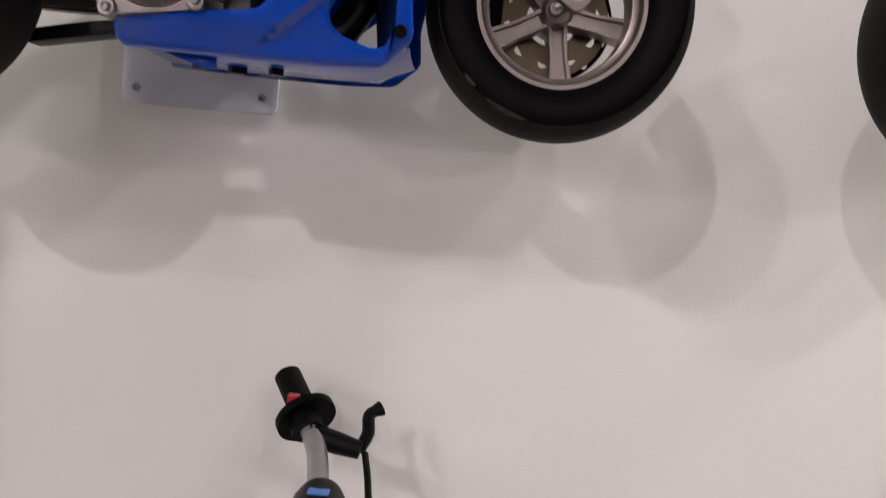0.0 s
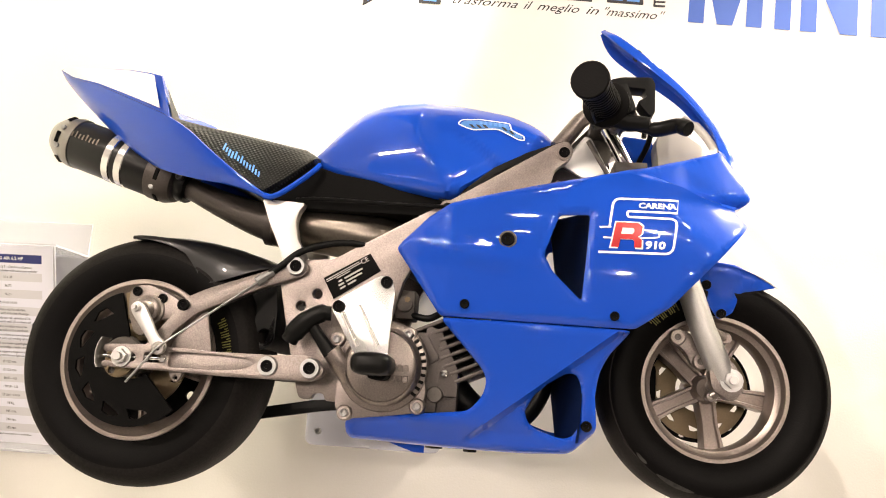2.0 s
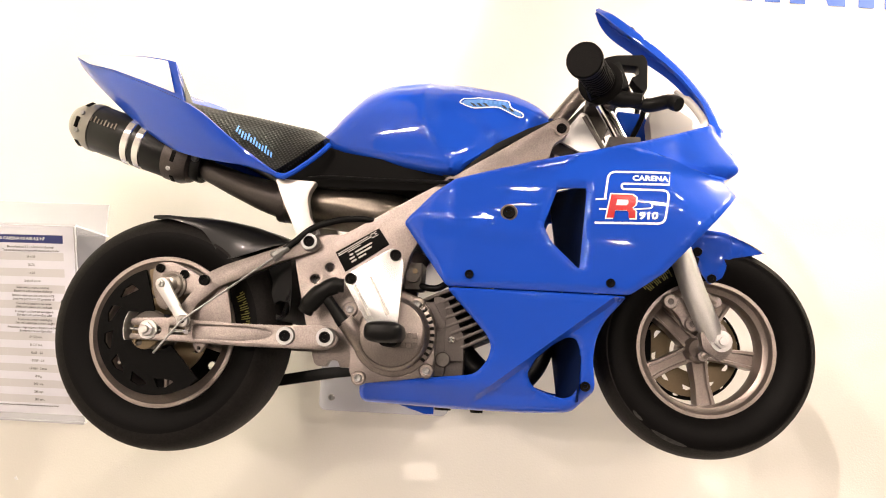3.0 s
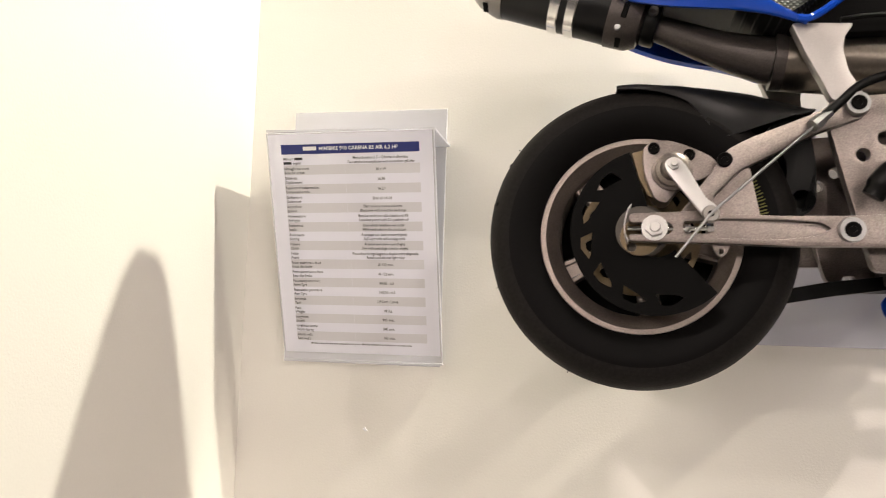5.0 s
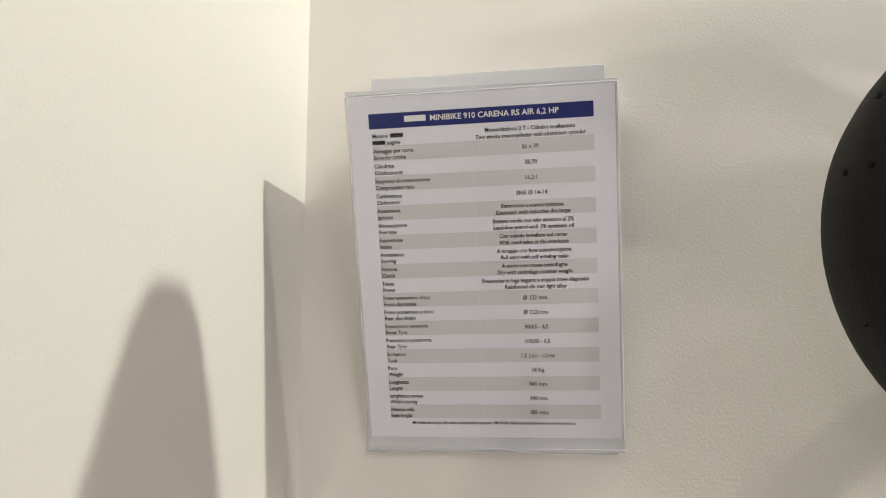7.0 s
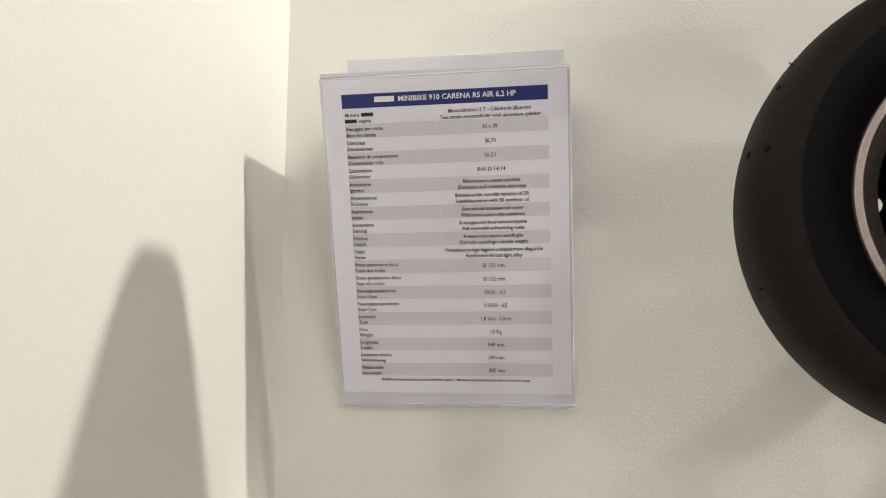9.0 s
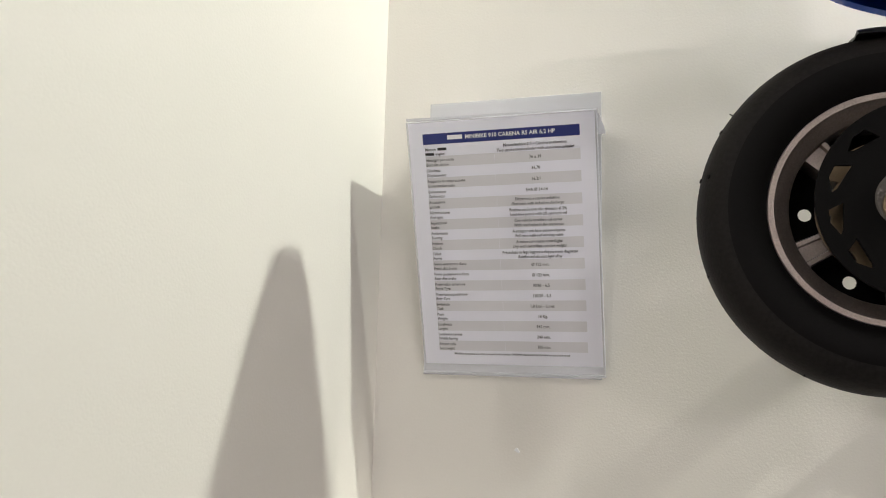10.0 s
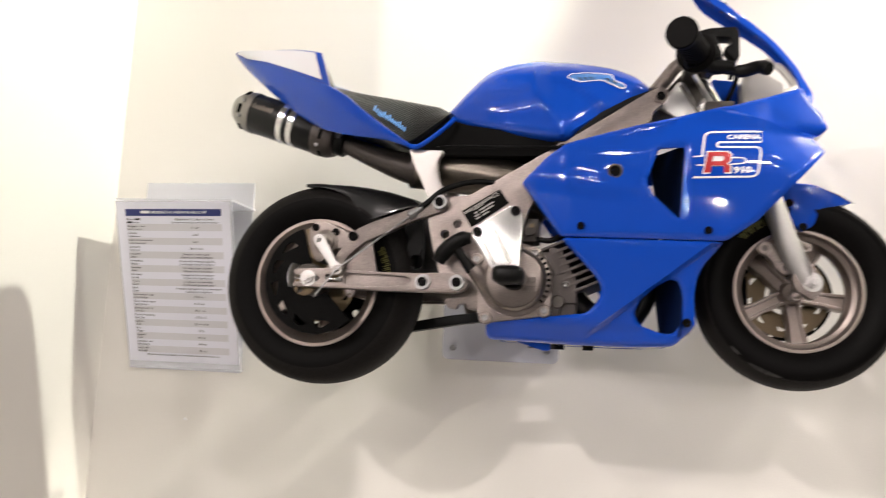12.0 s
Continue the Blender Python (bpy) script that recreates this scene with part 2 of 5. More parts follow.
def tube(path, radii, n=14, cap=True):
    """A round bar along a path, its radius given at each point."""
    path = [Vector(p) for p in path]
    radii = radii if isinstance(radii, (list, tuple)) else [radii] * len(path)
    bm = bmesh.new()
    rows, side = [], None
    for i, p in enumerate(path):
        d = (path[min(i + 1, len(path) - 1)] - path[max(i - 1, 0)]).normalized()
        side = (side - d * side.dot(d)).normalized() if side else d.orthogonal().normalized()
        other = d.cross(side)
        rows.append([bm.verts.new(p + radii[i] * (side * math.cos(2 * math.pi * k / n) + other * math.sin(2 * math.pi * k / n))) for k in range(n)])
    for a, b in zip(rows, rows[1:]):
        for k in range(n):
            bm.faces.new((a[k - 1], a[k], b[k], b[k - 1]))
    if cap:
        bm.faces.new(rows[0])
        bm.faces.new(rows[-1])
    return bm


def curve_through(points, steps=6):
    """More points along a smooth curve through the given ones."""
    ps = [Vector(p) for p in points]
    ps = [ps[0] * 2 - ps[1]] + ps + [ps[-1] * 2 - ps[-2]]
    out = []
    for i in range(1, len(ps) - 2):
        for k in range(steps):
            t = k / steps
            a, b, c, d = ps[i - 1:i + 3]
            out.append(0.5 * (2 * b + (c - a) * t + (2 * a - 5 * b + 4 * c - d) * t * t + (3 * b - a - 3 * c + d) * t ** 3))
    return out + [ps[-2]]


def between(x, table, soft=0.0):
    """Interpolation in a table of (x, value), eased over soft metres on either side."""
    at, values = [a for a, _ in table], [b for _, b in table]
    if not soft:
        return float(np.interp(x, at, values))
    return float(np.mean(np.interp(x + soft * np.linspace(-1, 1, 9), at, values)))


def loft(sections, closed=False, caps=True):
    bm = bmesh.new()
    rows = [[bm.verts.new(p) for p in s] for s in sections]
    for a, b in zip(rows, rows[1:]):
        for i in range(0 if closed else 1, len(a)):
            bm.faces.new((a[i - 1], a[i], b[i], b[i - 1]))
    if caps and closed:
        bm.faces.new(rows[0])
        bm.faces.new(rows[-1])
    bmesh.ops.remove_doubles(bm, verts=bm.verts, dist=1e-5)
    return bm


def merge(*parts_of):
    """Several pieces of one body in one mesh."""
    bm = bmesh.new()
    for piece in parts_of:
        me = bpy.data.meshes.new("piece")
        piece.to_mesh(me)
        piece.free()
        bm.from_mesh(me)
        bpy.data.meshes.remove(me)
    return bm


def away(points, p):
    """How far p lies from a closed outline."""
    best = 9.0
    for i in range(len(points)):
        a, b = points[i - 1], points[i]
        du, dw = b[0] - a[0], b[1] - a[1]
        t = max(0.0, min(1.0, ((p[0] - a[0]) * du + (p[1] - a[1]) * dw) / (du * du + dw * dw + 1e-12)))
        best = min(best, math.hypot(p[0] - a[0] - t * du, p[1] - a[1] - t * dw))
    return best


def shell(outline, depth, holes=(), pitch=0.009, curl=0.006, reach=0.008, thick=0.003, mirror=False, creases=()):
    """A moulded panel: the outline filled, cut into a fine net and along its creases, and bulged to depth(u, w), its rim curled inwards."""
    bm = bmesh.new()
    edges = []
    for loop in (outline, *holes):
        vs = [bm.verts.new((u, 0, w)) for u, w in loop]
        edges += [bm.edges.new((vs[i - 1], vs[i])) for i in range(len(vs))]
    bmesh.ops.triangle_fill(bm, use_beauty=True, edges=edges)
    us, ws = [p[0] for p in outline], [p[1] for p in outline]
    for lo, hi, axis in ((min(us), max(us), 0), (min(ws), max(ws), 2)):
        for k in range(1, int((hi - lo) / pitch) + 1):
            spot_at, normal = [0, 0, 0], [0, 0, 0]
            spot_at[axis], normal[axis] = lo + k * pitch, 1
            bmesh.ops.bisect_plane(bm, geom=bm.verts[:] + bm.edges[:] + bm.faces[:], plane_co=spot_at, plane_no=normal)
    for (u, w), (du, dw) in creases:
        bmesh.ops.bisect_plane(bm, geom=bm.verts[:] + bm.edges[:] + bm.faces[:], plane_co=(u, 0, w), plane_no=(-dw, 0, du))
    sign = -1 if mirror else 1
    for v in bm.verts:
        u, w = v.co.x, v.co.z
        d = min(away(loop, (u, w)) for loop in (outline, *holes))
        rim = max(0.0, 1 - d / reach) ** 2 * curl
        v.co.y = sign * (depth(u, w) + rim)
    made = bmesh.ops.extrude_face_region(bm, geom=bm.faces[:])
    bmesh.ops.translate(bm, vec=(0, sign * thick, 0), verts=[g for g in made["geom"] if isinstance(g, bmesh.types.BMVert)])
    return bm


def lettering(words, size, align="LEFT", slant=0.0, wide=1.0, thick=0.0):
    """Words as a flat mesh in the u-w plane, in the built-in font."""
    data = bpy.data.curves.new("words", "FONT")
    data.body, data.size, data.align_x, data.shear, data.resolution_u = words, size, align, slant, 2
    data.offset = thick
    ob = bpy.data.objects.new("words", data)
    me = bpy.data.meshes.new_from_object(ob)
    bm = bmesh.new()
    bm.from_mesh(me)
    bpy.data.meshes.remove(me)
    bpy.data.objects.remove(ob)
    for v in bm.verts:
        v.co = Vector((v.co.x * wide, 0, v.co.y))
    return bm


def laid(bm, m):
    bm.transform(m)
    return bm


def bolt_head(u, v, w, r, parent, mat=BLACK, label=""):
    """A socket screw head facing the viewer's side."""
    bm = lathe([(r * 0.45, v + 0.0), (r * 0.45, v - 0.0025), (r * 0.9, v - 0.0035), (r, v - 0.0025), (r, v + 0.002)], u, w, 14, closed=False)
    hex_in = prism(ring(u, w, r * 0.46, 6), v - 0.0012, v + 0.0005, 0)
    return part("bolt", merge(bm, hex_in), mat, parent, label)


def hex_nut(u, v, w, r, parent, mat=STEEL):
    nut = merge(prism(ring(u, w, r, 6, 0.3), v - 0.006, v, 0.001), lathe([(0.0005, v - 0.010), (r * 0.5, v - 0.010), (r * 0.55, v - 0.009), (r * 0.55, v)], u, w, 14, closed=False),
                lathe([(r * 0.6, v + 0.002), (r * 1.35, v + 0.002), (r * 1.35, v), (r * 0.6, v)], u, w, 20))
    return part("axle_nut", nut, mat, parent, "zinc-plated hexagon nut")

# ---- the stand: two white walls, floor, hall ----
solid("wall_back", box(-1.18, 6.0, 1.10, 1.22, 0, 4.2), WALL, "off-white painted stand wall with rolled texture", "wall", "structure")
solid("wall_left", box(-1.30, -1.18, -0.3, 1.22, 0, 4.2), WALL, "off-white painted side wall of the stand", "wall", "structure")
solid("floor", box(-14, 14, -16, 6, -0.1, 0), FLOOR, "light grey exhibition hall carpet", "floor", "structure")
solid("ceiling", box(-14, 14, -16, 6, 9.0, 9.2), HALL, "dull grey hall ceiling", "ceiling", "structure")
solid("wall_hall_left", box(-14.2, -14, -16, 6, 0, 9), HALL, "grey hall wall cladding", "wall", "structure")
solid("wall_hall_right", box(14, 14.2, -16, 6, 0, 9), HALL, "grey hall wall cladding", "wall", "structure")
solid("wall_hall_front", box(-14, 14, -16.2, -16, 0, 9), HALL, "grey hall wall cladding", "wall", "structure")
solid("wall_hall_rear", box(-14, 14, 6, 6.2, 0, 9), HALL, "grey hall wall cladding", "wall", "structure")

lamp = thing("ceiling_light", "flat glowing hall luminaire under the ceiling", "ceiling light", (-9, -12, 8.9), "hall luminaires")
part("frame", box(-0.20, 0.20, -0.20, 0.20, 0.02, 0.10, 0.01), GREY_PLASTIC, lamp)
part("diffuser", box(-0.16, 0.16, -0.16, 0.16, 0.0, 0.018), PANEL_GLOW, lamp, "glowing white diffuser", smooth=0)
for i in range(5):
    for j in range(4):
        if i or j:
            copy_thing(lamp, pose(-9 + 4.5 * i, -12 + 4.2 * j, 8.9))

# ---- the minibike: u forwards, v away from the viewer, w up, from the rear axle ----
BIKE_AT = (-0.60, 0.855, 1.84)
REAR, FRONT = (-0.0095, 0.0), (0.671, 0.0102)


def wheel(parent, name, centre, tyre_profile, rim_r, half, spokes, shift=0.0, first=0.0, dish=0.0):
    cu, cw = centre
    hub = new(name)
    hub.parent = parent
    hub.location.y = shift
    tagged(hub, "small cast wheel with a black slick tyre")
    cut = [k for k, (r, _) in enumerate(tyre_profile) if r > tyre_profile[len(tyre_profile) // 2][0] * 0.855]
    tyre = part("tyre", lathe(tyre_profile, cu, cw, 96), RUBBER, hub, "black slick racing tyre")
    crown = [(r + 0.0012, v) for r, v in tyre_profile[cut[0]:cut[-1] + 1]]
    edge = [(crown[0][0] - 0.003, crown[0][1] - 0.0002)], [(crown[-1][0] - 0.003, crown[-1][1] + 0.0002)]
    part("tread", lathe(edge[0] + crown + edge[1], cu, cw, 96, closed=False), TREAD, tyre, "dusty grey-black slick tread", smooth=50)
    near = -half
    rim_profile = [(rim_r, near), (rim_r + 0.001, near + 0.003), (rim_r - 0.004, near + 0.010), (rim_r - 0.010, near + 0.016), (rim_r - 0.012, 0), (rim_r - 0.010, half - 0.016),
                   (rim_r, half), (rim_r - 0.009, half), (rim_r - 0.016, half - 0.014), (rim_r - 0.017, 0), (rim_r - 0.0175, near + 0.013), (rim_r - 0.0165, near + 0.0105), (rim_r - 0.0065, near + 0.0035), (rim_r - 0.0048, near)]
    if dish:
        # a deep barrel with the spokes set far back
        rim_profile[8:] = [(rim_r - 0.0150, half - 0.014), (rim_r - 0.0155, 0), (rim_r - 0.0140, near + 0.014), (rim_r - 0.0105, near + 0.0125), (rim_r - 0.0080, near + 0.0105), (rim_r - 0.0070, near + 0.0025), (rim_r - 0.0058, near)]
    rim = part("rim", lathe(rim_profile, cu, cw, 96), RIM_ALU, hub, "cast light-alloy rim")
    for k in range(spokes):
        a = radians(first + 360 / spokes * k)
        d, s = Vector((math.cos(a), 0, math.sin(a))), Vector((-math.sin(a), 0, math.cos(a)))
        base = Vector((cu, 0, cw))
        secs = []
        for r, wd, v0, v1 in ((0.014, 0.0105, -0.022, 0.012), (rim_r * 0.5, 0.0095, -0.019, 0.008), (rim_r - 0.014, 0.0125, -0.020, 0.010)):
            c = base + d * r
            secs.append([c + s * (wd * e) + Vector((0, v + dish, 0)) for e, v in ((-1, v1), (-1, v0 + 0.003), (-0.92, v0), (-0.62, v0), (-0.52, v0 + 0.005), (0.52, v0 + 0.005), (0.62, v0), (0.92, v0), (1, v0 + 0.003), (1, v1))])
        part("spoke", loft(secs, closed=True), RIM_ALU, rim)
    part("hub", lathe([(r, v + dish) for r, v in ((0.001, -0.034), (0.013, -0.034), (0.015, -0.031), (0.0165, -0.02), (0.020, -0.012), (0.020, 0.03), (0.001, 0.03))], cu, cw, 32, closed=False), RIM_ALU, rim)
    return hub


def slotted_disc(centre, r0, r1, v0, v1, slots, slot_r, start=0, sweep=360, size=0.006, lead=12.0, step=0.0):
    cu, cw = centre
    if sweep >= 360:
        outer, inner = ring(cu, cw, r1, 72), ring(cu, cw, r0, 36)
        holes = [inner]
    else:
        outer = [(cu + r1 * math.cos(radians(start + sweep * k / 48)), cw + r1 * math.sin(radians(start + sweep * k / 48))) for k in range(49)]
        outer += [(cu + r0 * math.cos(radians(start + sweep * (1 - k / 24))), cw + r0 * math.sin(radians(start + sweep * (1 - k / 24)))) for k in range(25)]
        holes = []
    for k in range(slots):
        a = radians(start + lead + (step or sweep / slots) * k)
        d, s = (math.cos(a), math.sin(a)), (-math.sin(a), math.cos(a))
        local = [(-0.9, -1.3), (0.35, -1.0), (0.55, 0.1), (0.0, 1.3), (-0.3, 0.9)]
        holes.append([(cu + (slot_r + p * size) * d[0] + q * size * s[0], cw + (slot_r + p * size) * d[1] + q * size * s[1]) for p, q in local])
    return prism(outer, v0, v1, 0, holes)


# depths of the moulded panels on the near side
def nose_front(w):
    return between(w, [(0.0, 0.95), (0.10, 0.85), (0.15, 0.775), (0.1965, 0.704), (0.216, 0.688), (0.2335, 0.713), (0.2535, 0.707), (0.294, 0.689), (0.33, 0.667)], 0.004)


NOSE_EDGE = [(0.55, 0.2495), (0.59, 0.2405), (0.618, 0.234), (0.643, 0.2235), (0.668, 0.218), (0.70, 0.2155)]


def fairing_depth(u, w):
    h = between(w, [(-0.08, 0.062), (-0.066, 0.094), (-0.04, 0.104), (0.02, 0.114), (0.07, 0.121), (0.145, 0.125), (0.185, 0.120), (0.23, 0.106), (0.30, 0.082)], 0.022)
    t = max(0.0, min(0.999, (u - 0.50) / (nose_front(w) - 0.50)))
    if w < 0.06:
        # a sharp-edged hollow round the lower opening
        off = ((u - 0.432) * 0.080 - (w + 0.0275) * 0.103) / 0.1304
        k = max(0.0, min(1.0, off / 0.006)) * max(0.0, min(1.0, (w + 0.070) / 0.016))
        h -= 0.009 * k
    # the nose cone lies back behind the sharp upper edge of the side panel
    if u > 0.555:
        edge = between(u, NOSE_EDGE)
        k = max(0.0, min(1.0, (w - edge) / 0.006))
        h -= 0.017 * max(0.0, min(1.0, (u - 0.56) / 0.07)) * k
    # a raised flank behind the side duct, drawn in towards the rear tip
    h -= 0.018 * max(0.0, (0.36 - u) / 0.07) ** 1.3 if w > 0.06 else 0.006 * max(0.0, (0.36 - u) / 0.1)
    h += 0.004 * max(0.0, 1 - abs(w - 0.150 + 0.16 * (u - 0.33)) / 0.02) * max(0.0, min(1, (0.46 - u) / 0.05))
    return -h * between(t, [(0, 1), (0.25, 0.985), (0.55, 0.94), (0.8, 0.80), (1.0, 0.62)], 0.05)


def tank_side(u):
    return between(u, [(0.165, 0.050), (0.20, 0.068), (0.25, 0.080), (0.30, 0.091), (0.341, 0.1010), (0.349, 0.0985), (0.40, 0.074), (0.45, 0.050), (0.485, 0.032)], 0.005)


def tank_width(u, w):
    """Half width of the tank: a slanting ridge on the flank, and a shoulder that stands proud of the knee hollow."""
    ridge = between(w, [(0.2245, 0.350), (0.2645, 0.323), (0.2935, 0.303)])
    at = u + (0.345 - ridge) * max(0.0, 1 - abs(u - 0.33) / 0.13)
    edge = between(u, [(0.30, 0.317), (0.349, 0.3015), (0.378, 0.2835), (0.402, 0.2635), (0.42, 0.24)])
    k = max(0.0, min(1.0, (w - edge) / 0.005))
    return tank_side(at) + 0.003 * k * k * (3 - 2 * k) * max(0.0, min(1.0, (u - 0.30) / 0.03)) * max(0.0, min(1.0, (0.47 - u) / 0.03))


def tank_top(u):
    return between(u, [(0.165, 0.266), (0.20, 0.311), (0.226, 0.338), (0.245, 0.348), (0.270, 0.354), (0.303, 0.357), (0.357, 0.355), (0.417, 0.345), (0.452, 0.331), (0.475, 0.312), (0.487, 0.294)], 0.010)


def tank_foot(u):
    return between(u, [(0.165, 0.252), (0.187, 0.249), (0.275, 0.229), (0.335, 0.217), (0.355, 0.216), (0.374, 0.232), (0.40, 0.254), (0.44, 0.275), (0.485, 0.288)], 0.003)


def tank_depth(u, w):
    lo, hi = tank_foot(u), tank_top(u)
    t = max(0.0, min(1.0, (w - lo) / (hi - lo + 1e-6)))
    return -tank_width(u, w) * max(0.0, 1 - t ** 2.105) ** 0.475


def stuck(bm, depth, lift=0.0012, at=(0, 0), turn=0.0, cut=0.004):
    """A flat print laid onto a bulged panel."""
    m = Matrix.Translation((at[0], 0, at[1])) @ Matrix.Rotation(radians(-turn), 4, "Y")
    bm.transform(m)
    us = [v.co.x for v in bm.verts]
    for k in range(1, int((max(us) - min(us)) / cut)):
        bmesh.ops.bisect_plane(bm, geom=bm.verts[:] + bm.edges[:] + bm.faces[:], plane_co=(min(us) + k * cut, 0, 0), plane_no=(1, 0, 0))
    ws = [v.co.z for v in bm.verts]
    for k in range(1, int((max(ws) - min(ws)) / cut)):
        bmesh.ops.bisect_plane(bm, geom=bm.verts[:] + bm.edges[:] + bm.faces[:], plane_co=(0, 0, min(ws) + k * cut), plane_no=(0, 0, 1))
    for v in bm.verts:
        v.co.y = depth(v.co.x, v.co.z) - lift
    return bm


def flat(points, holes=()):
    bm = bmesh.new()
    edges = []
    for loop in (points, *holes):
        vs = [bm.verts.new((u, 0, w)) for u, w in loop]
        edges += [bm.edges.new((vs[i - 1], vs[i])) for i in range(len(vs))]
    bmesh.ops.triangle_fill(bm, use_beauty=True, edges=edges)
    return bm


def stroke(path, width):
    """A line of even width along a path in the u-w plane."""
    bm = bmesh.new()
    ps = [Vector((u, 0, w)) for u, w in path]
    rows = []
    for i, p in enumerate(ps):
        d = (ps[min(i + 1, len(ps) - 1)] - ps[max(i - 1, 0)]).normalized()
        s = Vector((-d.z, 0, d.x)) * width / 2
        rows.append((bm.verts.new(p + s), bm.verts.new(p - s)))
    for a, b in zip(rows, rows[1:]):
        bm.faces.new((a[0], a[1], b[1], b[0]))
    return bm


def mirrored(bm):
    bm.transform(Matrix.Diagonal((1, -1, 1, 1)))
    bmesh.ops.reverse_faces(bm, faces=bm.faces[:])
    return bm


def wheels(bike):
    cu, cw = REAR
    rear = wheel(bike, "rear_wheel", REAR, [(0.090, -0.037), (0.104, -0.045), (0.118, -0.0492), (0.128, -0.0488), (0.137, -0.044), (0.1435, -0.035), (0.1475, -0.024), (0.1492, -0.011),
                 (0.1496, 0.004), (0.1488, 0.020), (0.1470, 0.034), (0.1430, 0.046), (0.137, 0.054), (0.128, 0.060), (0.116, 0.062), (0.104, 0.058), (0.090, 0.050)], 0.0950, 0.042, 5, -0.033, -9)
    part("brake_disc", slotted_disc(REAR, 0.022, 0.058, -0.032, -0.029, 10, 0.050, size=0.005), BRASS, rear, "worn steel brake disc")
    part("chainring_guard", slotted_disc((cu + 0.013, cw), 0.024, 0.0775, -0.0785, -0.0745, 6, 0.0645, 108, 206, 0.0092, 26, 29.6), MATT_BLACK, rear, "black slotted guard disc")
    part("hub_ring", lathe([(0.006, -0.0795), (0.022, -0.0795), (0.025, -0.077), (0.025, -0.073), (0.018, -0.072), (0.018, -0.040), (0.006, -0.040)], cu, cw, 32), CAST_DARK, rear)
    teeth = [(cu + (0.0845 if k % 4 in (0, 1) else 0.0830) * math.cos(math.pi * k / 60), cw + (0.0845 if k % 4 in (0, 1) else 0.0830) * math.sin(math.pi * k / 60)) for k in range(120)]
    part("sprocket", prism(teeth, 0.030, 0.034, 0, [ring(cu, cw, 0.02, 20)] + [ring(cu + 0.058 * math.cos(a), cw + 0.058 * math.sin(a), 0.006, 12) for a in (0.5, 1.8, 3.0, 4.3, 5.5)]), MATT_BLACK, rear, "dark toothed rear sprocket")
    front = wheel(bike, "front_wheel", FRONT, [(0.081, -0.027), (0.088, -0.035), (0.099, -0.0425), (0.112, -0.0455), (0.1215, -0.042), (0.1288, -0.032), (0.1334, -0.016), (0.1349, 0), (0.1334, 0.016),
                  (0.1288, 0.032), (0.1215, 0.042), (0.112, 0.0455), (0.098, 0.043), (0.088, 0.036), (0.081, 0.029)], 0.086, 0.031, 5, -0.006, -9, 0.034)
    part("brake_disc", slotted_disc(FRONT, 0.028, 0.061, 0.050, 0.053, 10, 0.050, size=0.0048), BRASS, front, "worn steel brake disc")
    part("disc_rotor_ring", slotted_disc(FRONT, 0.058, 0.066, 0.055, 0.058, 12, 0.062, size=0.003), MATT_BLACK, front)
    for deg, v, r in ((167, -0.013, 0.1490), (167, -0.035, 0.1435), (150, -0.023, 0.1478)):
        c, s = math.cos(radians(deg)), math.sin(radians(deg))
        part("wear_hole", tube([(cu + (r - 0.002) * c, v + 0.001, cw + (r - 0.002) * s), (cu + (r + 0.0016) * c, v - 0.0006, cw + (r + 0.0016) * s)], 0.0022, 10), MATT_BLACK, rear)
    # greyer, smoother streaks low on the front sidewall, tapering out at both ends
    for start, sweep, r, wide in ((221, 8, 0.1190, 0.0016), (236, 22, 0.1205, 0.0022)):
        rows = []
        for k in range(13):
            a, half = radians(start + sweep * k / 12), 0.0003 + wide * math.sin(math.pi * k / 12) ** 0.6
            rows.append([(FRONT[0] + q * math.cos(a), -0.0450 + (q - 0.112) * 0.28, FRONT[1] + q * math.sin(a)) for q in (r - half, r, r + half)])
        part("tyre_streak", loft(rows), STREAK_GREY, front, "grey tapering streak", smooth=60)
    # moulding nibs standing off the rear tread
    for deg, v in ((200, -0.012), (143, -0.020), (243, -0.016)):
        c, sn = math.cos(radians(deg)), math.sin(radians(deg))
        part("moulding_nib", tube([(cu + 0.148 * c, v, cw + 0.148 * sn), (cu + 0.1522 * c, v, cw + 0.1522 * sn)], [0.0007, 0.0004], 6), MATT_BLACK, rear)
    # yellow makers' marks as plain bars on the sidewalls
    for (u0, w0), a0, r in ((REAR, 8, 0.112), (FRONT, 118, 0.103)):
        v = -0.0480 if r > 0.11 else -0.0452
        for k in range(7):
            a = radians(a0 + 3.1 * k)
            d, s = (math.cos(a), math.sin(a)), (-math.sin(a), math.cos(a))
            for q0, p0, p1 in ((-0.0016, -0.0055, 0.0055), (0.0012, -0.0050 if k % 2 else 0.0, 0.0045)):
                bar = [(p0, q0 - 0.0006), (p1, q0 - 0.0002), (p1, q0 + 0.0010), (p0, q0 + 0.0006)]
                mark = [(u0 + (r + p) * d[0] + q * s[0], w0 + (r + p) * d[1] + q * s[1]) for p, q in bar]
                part("sidewall_mark", prism(mark, v - 0.0012, v, 0), YELLOW, rear if r > 0.11 else front)


